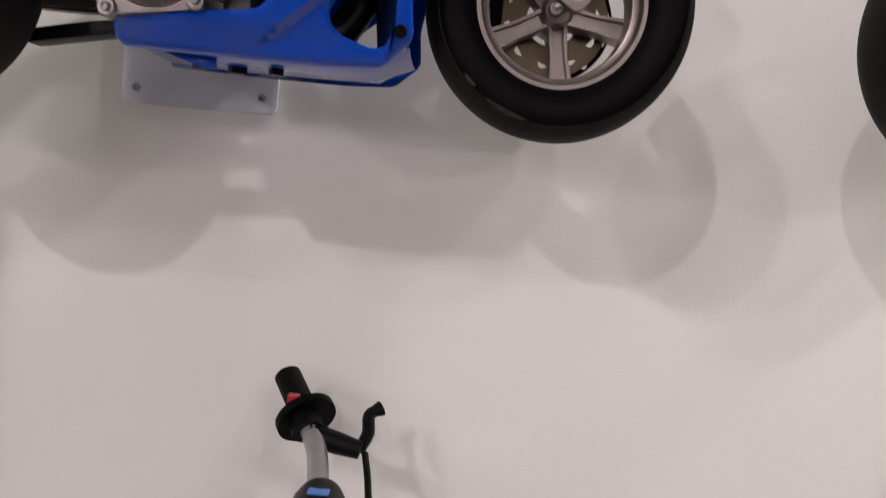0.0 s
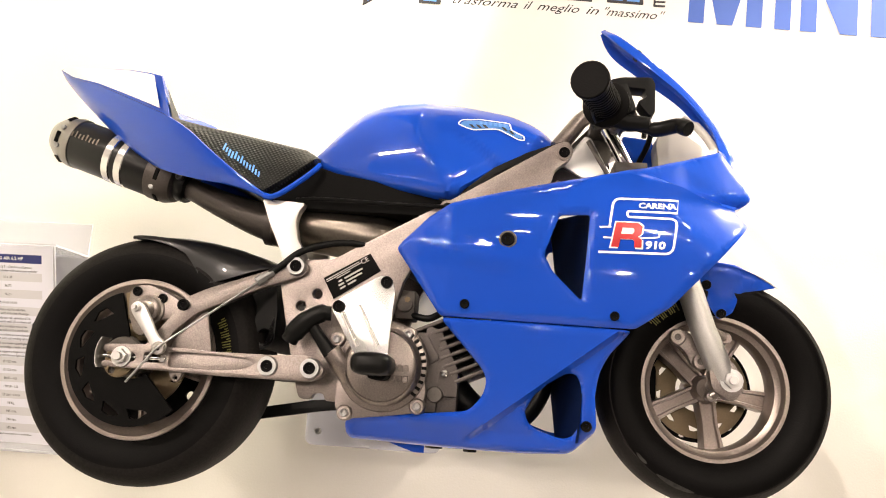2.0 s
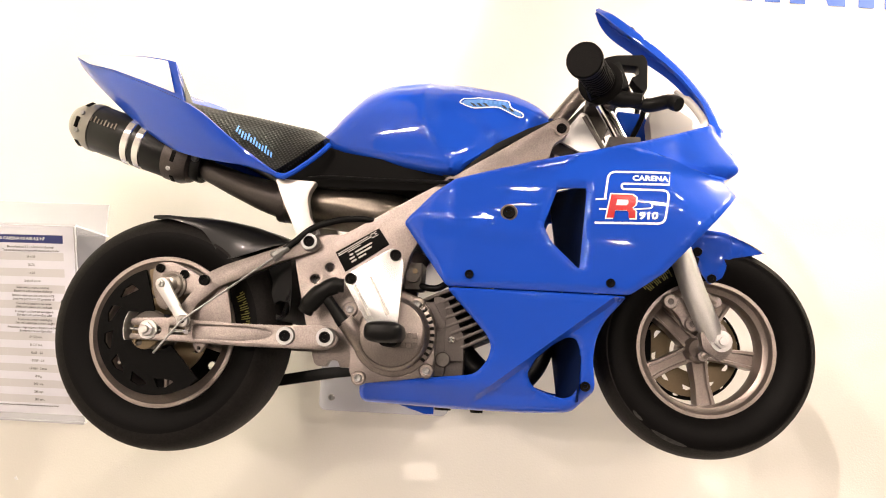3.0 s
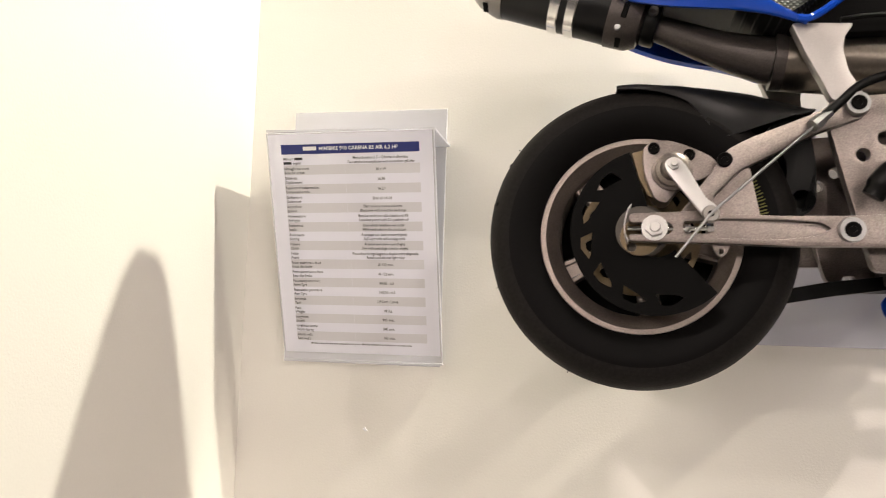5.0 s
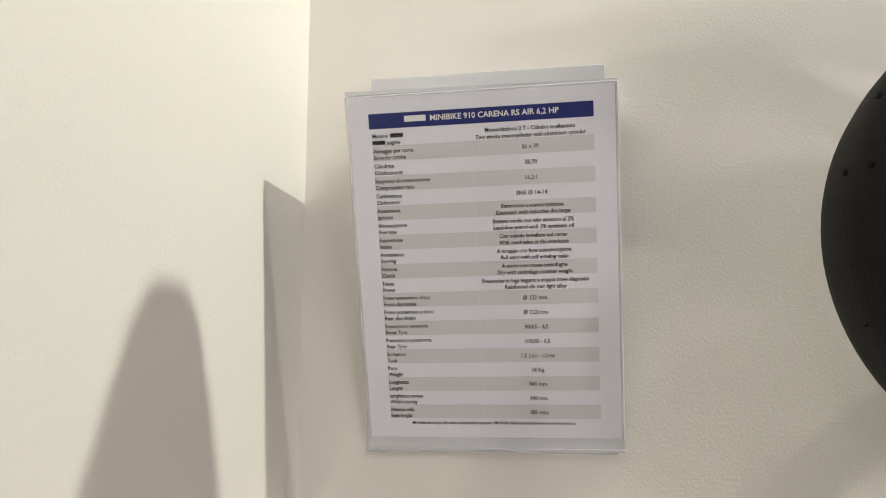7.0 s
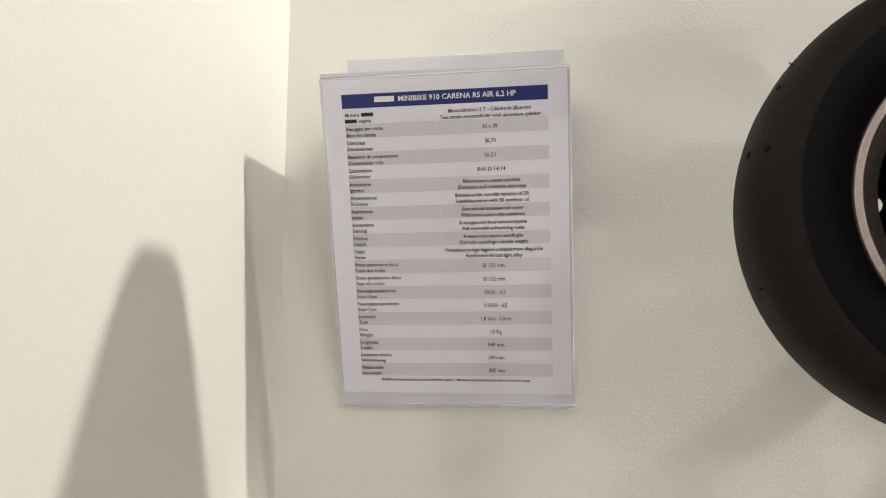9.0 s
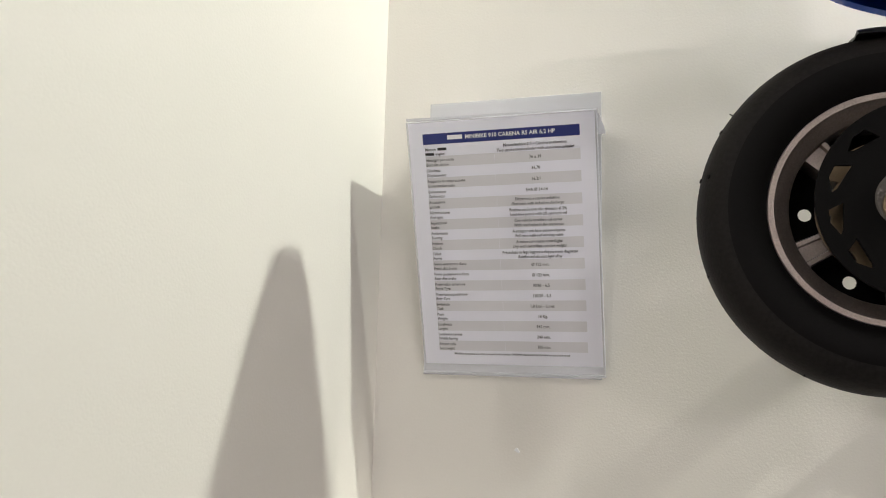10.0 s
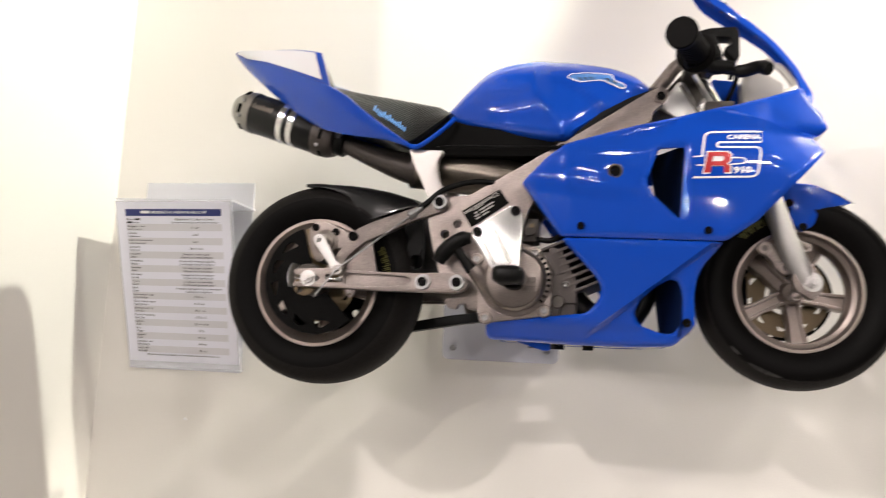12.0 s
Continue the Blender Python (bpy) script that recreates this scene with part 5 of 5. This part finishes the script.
    for u, w, au, aw in ((0.679, 0.0675, 0.655, 0.078), (0.663, 0.0005, 0.676, 0.012)):
        part("lug_arm", merge(tube([(u, -0.052, w), (au, -0.055, aw)], [0.0055, 0.0065], 12), lathe([(0.0025, -0.056), (0.0060, -0.056), (0.0068, -0.054), (0.0068, -0.046)], u, w, 18, closed=False)), CAST, cal)
    part("caliper_body", merge(box(0.57, 0.605, 0.030, 0.066, 0.02, 0.075, 0.006), box(0.578, 0.616, 0.024, 0.06, -0.012, 0.036, 0.006)), MATT_BLACK, bike, "black front brake caliper")
    bolt_head(0.598, 0.023, 0.009, 0.005, bike, STEEL)
    for w0, u0 in ((0.262, 0.564), (0.318, 0.536)):
        part("fork_yoke", box(u0 - 0.02, u0 + 0.02, -0.075, 0.075, w0 - 0.007, w0 + 0.007, 0.005), CAST_DARK, bike)


def controls(bike):
    for s in (1, -1):
        bar = new("handlebar_half")
        bar.parent = bike
        tagged(bar, "black clip-on handlebar with rubber grip")
        base, end = Vector((0.540, -0.085 * s, 0.322)), Vector((0.499, -0.215 * s, 0.3105))
        d = (end - base).normalized()
        part("bar", tube([base - d * 0.02, end - d * 0.01], 0.0095, 16), BLACK, bar)
        rows = []
        grip_from, grip_to = base.lerp(end, 0.32), end
        ribs = [(-0.04, 0.024), (-0.03, 0.0268), (0.03, 0.0268), (0.045, 0.0255), (0.06, 0.0195)]
        for k in range(10):
            t = 0.10 + 0.078 * k
            ribs += [(t, 0.0165), (t + 0.018, 0.0182), (t + 0.052, 0.0182), (t + 0.066, 0.0165)]
        ribs += [(0.90, 0.0175), (0.93, 0.0205), (0.985, 0.0205), (1.0, 0.0190), (1.001, 0.004), (1.0015, 0.0002)]
        part("grip", tube([grip_from.lerp(grip_to, t) for t, _ in ribs], [r for _, r in ribs], 28), RUBBER, bar, "ribbed black rubber grip")
        part("throttle_housing", laid(box(-0.024, 0.026, -0.020, 0.014, -0.018, 0.018, 0.007), Matrix.Translation(base.lerp(end, 0.22)) @ Matrix.Rotation(radians(-20), 4, "Y")), BLACK, bar)
        p = base.lerp(end, 0.30)
        part("lever_mount", tube([p + Vector((0.0, 0, -0.012)), p + Vector((0.026, 0, -0.020)), p + Vector((0.048, -0.004 * s, -0.022))], [0.010, 0.010, 0.008], 12), BLACK, bar)
        part("lever", tube(curve_through([p + Vector((0.036, 0, -0.024)), p + Vector((0.056, -0.004 * s, -0.028)), p + Vector((0.076, -0.016 * s, -0.027)), p + Vector((0.086, -0.026 * s, -0.034))], 5), [0.006] * 4 + [0.0085] * 8 + [0.0095] * 3 + [0.0085], 10), BLACK, bar)
        part("clamp", prism(rounded([(0.530, 0.330), (0.562, 0.345), (0.572, 0.322), (0.54, 0.305)], 0.006), -0.078 if s > 0 else 0.048, -0.048 if s > 0 else 0.078, 0.002), CAST, bar)
    arm = rounded([(0.532, 0.356), (0.546, 0.3595), (0.580, 0.3605), (0.5845, 0.352), (0.5845, 0.317), (0.579, 0.3125), (0.568, 0.325), (0.5645, 0.331), (0.5745, 0.3355), (0.573, 0.3455), (0.547, 0.3475), (0.532, 0.343)], 0.003)
    cylinder = part("master_cylinder", prism(arm, -0.112, -0.088, 0.003), BLACK, bike, "black brake lever bracket and cylinder")
    part("cylinder_screw", merge(tube([(0.553, -0.100, 0.3595), (0.553, -0.100, 0.3625)], 0.004, 12), tube([(0.573, -0.100, 0.360), (0.573, -0.100, 0.363)], 0.004, 12)), STEEL, cylinder)
    part("cylinder_hose", tube([(0.576, -0.10, 0.316), (0.574, -0.10, 0.290)], 0.003, 8), BLACK, cylinder)
    part("clutch_hose", tube(curve_through([(0.575, -0.08, 0.335), (0.590, -0.05, 0.310), (0.575, -0.02, 0.270), (0.56, 0, 0.22)], 5), 0.0035, 8), BLACK, bike)
    part("yoke_strut", tube([(0.478, -0.045, 0.292), (0.505, -0.040, 0.330), (0.530, -0.035, 0.352)], [0.011, 0.010, 0.010], 14), CAST, bike)


def minibike():
    bike = thing("minibike", "blue racing minibike with white tail hung on the wall", "minibike", BIKE_AT, "minibikes on the wall")
    wheels(bike)
    fairing(bike)
    badge(bike)
    tank_and_screen(bike)
    tail(bike)
    frame_and_arms(bike)
    engine(bike)
    exhaust(bike)
    mudguards_and_fork(bike)
    controls(bike)
    return bike


bike = minibike()


def wall_bracket(x):
    """A clear plate screwed to the wall with a dark arm that carries the bike."""
    b = thing("wall_bracket", "clear plastic plate on the wall with hidden black carrying arm, placed to cast the wide wall streak", "bracket", (x, 1.10, 1.80), "minibike brackets")
    plate = [(-0.105, -0.066), (0.105, -0.066), (0.105, 0.10), (-0.105, 0.10)]
    part("plate", prism(rounded(plate, 0.014, 5), -0.012, -0.0005, 0.001), ACRYLIC_THIN, b, "clear plastic mounting plate")
    for u in (-0.085, 0.085):
        bolt_head(u, -0.0125, -0.045, 0.0055, b, STEEL)
    # arm and peg sit unseen behind the bike, placed to cast streaked wall shadows
    part("arm", box(0.040, 0.100, -0.230, -0.013, 0.003, 0.053, 0.003), BLACK, b, "hidden black carrying arm, placed to cast the wide wall streak")
    part("peg", tube([(0.150, -0.013, 0.066), (0.150, -0.250, 0.066)], 0.006, 14), STEEL, b, "hidden steel peg, added to cast the thin wall streak")
    return b


wall_bracket(-0.370)

# ---- the data sheet in its slanted plastic holder ----
SHEET_W, SHEET_H = 0.2375, 0.327
holder = thing("sheet_holder", "clear plastic sheet holder slanting out from the wall", "sign holder", (-1.1045, 1.0985, 1.694))
lean = Matrix.Translation((0, -0.0078, 0)) @ Matrix.Rotation(math.atan(0.320), 4, "X")
TWIST, ROLL = 0.006, 0.001


def warped(bm, cuts=0):
    """The plate's slight twist: its top stands out further at one end than at the other."""
    for lo, hi, axis in ((0, SHEET_W, 0), (0, SHEET_H, 2)) if cuts else ():
        for k in range(1, cuts):
            at, way = [0, 0, 0], [0, 0, 0]
            at[axis], way[axis] = lo + (hi - lo) * k / cuts, 1
            bmesh.ops.bisect_plane(bm, geom=bm.verts[:] + bm.edges[:] + bm.faces[:], plane_co=at, plane_no=way)
    for v in bm.verts:
        v.co.y += TWIST * (v.co.x / SHEET_W - 0.5) * v.co.z / SHEET_H
        v.co.z += ROLL * (v.co.x / SHEET_W - 0.5)
    return bm


part("front_plate", laid(warped(box(0, SHEET_W, -0.003, 0, 0, SHEET_H, 0.0008, 1), 16), lean), ACRYLIC, holder, "clear front plate")
top = lean @ Vector((0, 0, SHEET_H))
part("top_plate", loft([[(x, top.y + d, top.z), (x, top.y + d - 0.001, top.z + 0.003), (x, -0.002, top.z + 0.003), (x, -0.002, top.z)] for x, d in ((0.0, -TWIST / 2), (SHEET_W, TWIST / 2))], closed=True), ACRYLIC, holder, "clear top plate reaching back to the wall")
part("back_plate", box(-0.0055, 0.2315, -0.0015, 0.001, -0.006, 0.369, 0.0005, 1), ACRYLIC, holder, "clear plate flat on the wall")
part("bottom_fold", box(0, SHEET_W, -0.0108, -0.0020, -0.0032, -0.0004, 0.0005, 1), ACRYLIC, holder, "clear folded foot of the plate")

sheet = thing("data_sheet", "white printed data sheet with navy heading and grey rows", "sheet", (-1.1045, 1.0985, 1.694))
page = new("page")
page.parent = sheet
page.matrix_basis = lean


def printed(name, bm, mat, lift):
    bm.transform(Matrix.Translation((0, -0.0032 - lift, 0)))
    return part(name, warped(bm, 16 if name in ("paper", "heading_band") else 0), mat, page, smooth=0)


def line(words, x, s, size, mat=INK, align="LEFT", slant=0.0, thick=0.00006, wide=0.87):
    """Words on the page, s being the share of the height from the top."""
    bm = lettering(words, size, align, slant, wide, thick)
    bm.transform(Matrix.Translation((x, 0, SHEET_H * (1 - s))))
    return printed("printed_line", bm, mat, 0.0009)


printed("paper", box(0.003, SHEET_W - 0.003, -0.0004, 0, SHEET_H * 0.033, SHEET_H - 0.002), PAPER, 0)
printed("heading_band", box(0.021, SHEET_W - 0.021, -0.0003, 0, SHEET_H * (1 - 0.0895), SHEET_H * (1 - 0.0490)), NAVY, 0.0003)
line("MINIBIKE 910 CARENA RS AIR 6,2 HP", 0.0757, 0.0745, 0.0070, WHITE_INK, thick=0.00014, wide=0.985)
printed("heading_mark", box(0.0530, 0.0722, -0.0002, 0, SHEET_H * (1 - 0.0745), SHEET_H * (1 - 0.0585)), WHITE_INK, 0.0008)
ROWS_OF = [("Motore", "engine", "Monocilindrico 2 T - Cilindro in alluminio", "Two stroke monocylinder with aluminium cylinder"), ("Alesaggio per corsa", "Bore for stroke", "36 x 39", ""),
           ("Cilindrata", "Displacement", "36,70", ""), ("Rapporto di compressione", "Compression ratio", "16,2:1", ""), ("Carburatore", "Carburetor", "SHA Ø 14-14", ""),
           ("Accensione", "Ignition", "Elettronica a scarica induttiva", "Electronic with inductive discharge"), ("Alimentazione", "Fuel type", "Benzina verde con olio sintetico al 2%", "Lead-free petrol with 2% synthetic oil"),
           ("Aspirazione", "Intake", "Con valvola lamellare nel carter", "With reed valve in the crankcase"), ("Avviamento", "Starting", "A strappo con fune autoavvolgente", "Pull start with self winding cable"),
           ("Frizione", "Clutch", "A secco con masse centrifughe", "Dry with centrifuge counter weighs"), ("Telaio", "Frame", "Pressofuso in lega leggera a doppia trave diagonale", "Reinforced die cast light alloy"),
           ("Freno anteriore a disco", "Front disc brake", "Ø 122 mm.", ""), ("Freno posteriore a disco", "Rear disc brake", "Ø 122 mm.", ""), ("Pneumatico anteriore", "Front Tyre", "90/65 - 6,5", ""),
           ("Pneumatico posteriore", "Rear Tyre", "110/50 - 6,5", ""), ("Serbatoio", "Tank", "1,8 Litri - Litres", ""), ("Peso", "Weight", "18 Kg.", ""), ("Lunghezza", "Lenght", "945 mm.", ""),
           ("Larghezza carena", "Width fearing", "240 mm.", ""), ("Altezza sella", "Seat height", "385 mm.", "")]
PITCH = 0.0408
for k, (name, english, value, second) in enumerate(ROWS_OF):
    s = 0.0945 + PITCH * k
    if k % 2:
        printed("shaded_cell", box(0.023, 0.1115, -0.0003, 0, SHEET_H * (1 - s - PITCH), SHEET_H * (1 - s)), BAND, 0.0003)
        printed("shaded_cell", box(0.1118, SHEET_W - 0.021, -0.0003, 0, SHEET_H * (1 - s - PITCH), SHEET_H * (1 - s)), BAND, 0.0003)
    line(name, 0.0232, s + 0.0195, 0.0053)
    line(english, 0.0232 if k else 0.0362, s + 0.0375, 0.0053, slant=0.18)
    if k == 0:
        for ss, x in ((0.0195, 0.0395), (0.0375, 0.0232)):
            printed("printed_mark", box(x, x + 0.0115, -0.0002, 0, SHEET_H * (1 - s - ss), SHEET_H * (1 - s - ss + 0.0105)), INK, 0.0008)
    if second:
        line(value, 0.162, s + 0.0195, 0.0053, align="CENTER")
        line(second, 0.162, s + 0.0375, 0.0053, align="CENTER", slant=0.18)
    else:
        line(value, 0.162, s + 0.0275, 0.0056, align="CENTER")
line("Minibike destinata alle sole competizioni in pista - Minibike dedicated exclusively to on track races", 0.1185, 0.9270, 0.0040, align="CENTER", slant=0.15, wide=0.95)

paint_chip = tagged(new("paint_chip", mesh_of(prism([(0, 0), (0.004, 0.0035), (0.008, -0.002), (0.0055, -0.003)], -0.0012, 0, 0.0003), WHITE_INK, "paint_chip", 0)), "small white chip of loose paint on the wall", "paint chip")
paint_chip.location = (-0.985, 1.0998, 1.595)

# ---- wall lettering ----
TEXT_TURN = -3.6
text_at = Matrix.Translation((0.099, 1.10, 2.457)) @ Matrix.Rotation(radians(-TEXT_TURN), 4, "Y")


def film(name, bm, mat, parent, lift=0.0004):
    bm.transform(Matrix.Translation((0, -lift, 0)))
    return part(name, bm, mat, parent, smooth=0)


def sign_root(name, label):
    ob = tagged(new(name), label, "wall lettering")
    ob.matrix_basis = text_at
    return ob


word = sign_root("wall_lettering", "large blue cut-film capital letters on the wall")
S, H = 0.0255, 0.15
LETTERS = [([(0, 0), (S, 0), (S, H * 0.62), (0.047, 0), (0.072, 0), (0.0935, H * 0.62), (0.0935, 0), (0.119, 0), (0.119, H), (0.0865, H), (0.0595, H * 0.3), (0.0325, H), (0, H)], 0.0),
           ([(0, 0), (S, 0), (S, H), (0, H)], 0.139), ([(0, 0), (S, 0), (S, H * 0.6), (0.063, 0), (0.090, 0), (0.090, H), (0.0645, H), (0.0645, H * 0.42), (0.027, H), (0, H)], 0.180),
           ([(0, 0), (S, 0), (S, H), (0, H)], 0.291), ([(0, 0), (0.062, 0), (0.082, 0.02), (0.082, 0.065), (0.07, 0.078), (0.08, 0.09), (0.08, 0.132), (0.062, H), (0, H)], 0.333)]
for outline, at in LETTERS:
    film("letter", prism([(u + at, w) for u, w in outline], -0.0004, 0, 0), LETTER_BLUE, word)
mark = sign_root("wall_emblem", "dark-edged light blue emblem of blocks on the wall")
# two slanted wedges, then upright blocks; each a dark edge with light blue panes on it
film("block_edge", prism([(-0.5874, -0.0119), (-0.5480, 0.027), (-0.515, 0.12), (-0.595, 0.12)], -0.0004, 0, 0), INK, mark)
film("block_edge", prism([(-0.5499, -0.0186), (-0.4850, 0.0270), (-0.455, 0.12), (-0.545, 0.12)], -0.0004, 0, 0), INK, mark)
film("block", prism([(-0.5424, -0.0101), (-0.4980, 0.0290), (-0.470, 0.112), (-0.538, 0.112)], -0.0004, 0, 0), SKY, mark, 0.0008)
for x0, x1, w0, panes in ((-0.4530, -0.4147, -0.0047, ((-0.4460, -0.4228),)), (-0.2552, -0.1597, 0.0225, ((-0.2475, -0.2270), (-0.2180, -0.2058), (-0.1903, -0.1653))),
                          (-0.1352, -0.0747, 0.0240, ((-0.1302, -0.1092), (-0.1025, -0.0813)))):
    film("block_edge", prism([(x0, w0), (x1, w0), (x1 - 0.004, 0.12), (x0 - 0.004, 0.12)], -0.0004, 0, 0), INK, mark)
    for p0, p1 in panes:
        film("block", prism([(p0, w0 + 0.0046), (p1, w0 + 0.0046), (p1 - 0.003, 0.114), (p0 - 0.003, 0.114)], -0.0004, 0, 0), SKY, mark, 0.0008)
film("block", prism(ring(-0.303, 0.0685, 0.0495, 48), -0.0004, 0, 0), NAVY, mark)
# small upright marks after the last block
for w in (0.0225, 0.0300, 0.0375):
    film("small_mark", prism([(-0.0565, w), (-0.0388, w + 0.0008), (-0.0388, w + 0.0040), (-0.0565, w + 0.0032)], -0.0004, 0, 0), INK, mark)
film("small_mark", prism([(-0.0580, 0.0225), (-0.0548, 0.0225), (-0.0556, 0.0410), (-0.0588, 0.0410)], -0.0004, 0, 0), INK, mark, 0.0008)
slogan = sign_root("wall_slogan", "black handwritten-style slogan on the wall")
for word_of, start, end in (("trasforma", -0.3950, -0.2835), ("il", -0.2735, -0.2580), ("meglio", -0.2504, -0.1794), ("in", -0.1684, -0.1463), ("\"massimo\"", -0.1372, -0.0373)):
    bm = lettering(word_of, 0.0215, slant=0.45)
    lo, hi = min(v.co.x for v in bm.verts), max(v.co.x for v in bm.verts)
    bm.transform(Matrix.Translation((start, 0, 0.0)) @ Matrix.Diagonal(((end - start) / (hi - lo), 1, 1, 1)) @ Matrix.Translation((-lo, 0, 0)))
    film("slogan_word", bm, INK, slogan)

# ---- neighbours: the next bike along the wall and the bars of the one below ----
copy_thing(bike, pose(BIKE_AT[0] + 1.142, BIKE_AT[1], BIKE_AT[2] + 0.015))
wall_bracket(-0.370 + 1.142).location.z += 0.015
bar = thing("handlebar", "silver minibike handlebar with black grip and padded sleeve", "handlebar", (-0.133, 0.85, 1.30))
path = [(0.0, -0.12, -0.02), (0.0, -0.05, 0.01), (-0.006, 0.02, 0.018), (-0.022, 0.09, 0.036), (-0.045, 0.13, 0.060), (-0.060, 0.16, 0.078)]
part("bar", tube(curve_through(path, 5), 0.0125, 20), SLIDER, bar, "satin silver tube")
part("grip", tube([(-0.050, 0.142, 0.066), (-0.080, 0.186, 0.094), (-0.081, 0.188, 0.0952)], [0.0175, 0.0175, 0.011], 22), RUBBER, bar, "black rubber grip")
part("flange", tube([(-0.041, 0.130, 0.055), (-0.046, 0.137, 0.060)], [0.038, 0.038], 32), RUBBER, bar)
part("kill_switch", box(-0.066, -0.052, 0.118, 0.132, 0.076, 0.088, 0.002), RED, bar, "small red switch")
part("switch_ring", tube([(-0.036, 0.112, 0.046), (-0.046, 0.130, 0.060)], 0.020, 20), BLACK, bar)
part("cross_bar_pad", tube([(0.002, -0.12, -0.01), (0.002, -0.012, 0.008), (0.0, 0.006, 0.012)], [0.030, 0.030, 0.024], 20), BLACK, bar, "black padded sleeve")
part("pad_print", box(-0.008, 0.014, -0.042, -0.028, 0.0335, 0.0352), SKY, bar)
part("lever_mount", tube([(-0.036, 0.110, 0.046), (0.0, 0.112, 0.036), (0.030, 0.110, 0.030)], [0.014, 0.014, 0.011], 14), BLACK, bar)
part("lever", tube(curve_through([(0.028, 0.112, 0.030), (0.036, 0.130, 0.046), (0.034, 0.150, 0.062), (0.048, 0.160, 0.070)], 4), [0.008] * 10 + [0.0075, 0.009, 0.010], 12), BLACK, bar)
part("brake_hose", tube(curve_through([(0.036, 0.106, 0.028), (0.046, 0.06, 0.010), (0.054, 0.0, -0.02), (0.05, -0.05, -0.10)], 5), 0.0042, 10), BLACK, bar)
part("stem", tube([(0.0, -0.05, 0.0), (0.06, -0.05, -0.28)], 0.014, 16), CAST, bar)
part("stem_foot", box(0.02, 0.10, -0.09, 0.249, -0.32, -0.28, 0.006), BLACK, bar, "black bracket reaching back to the wall")
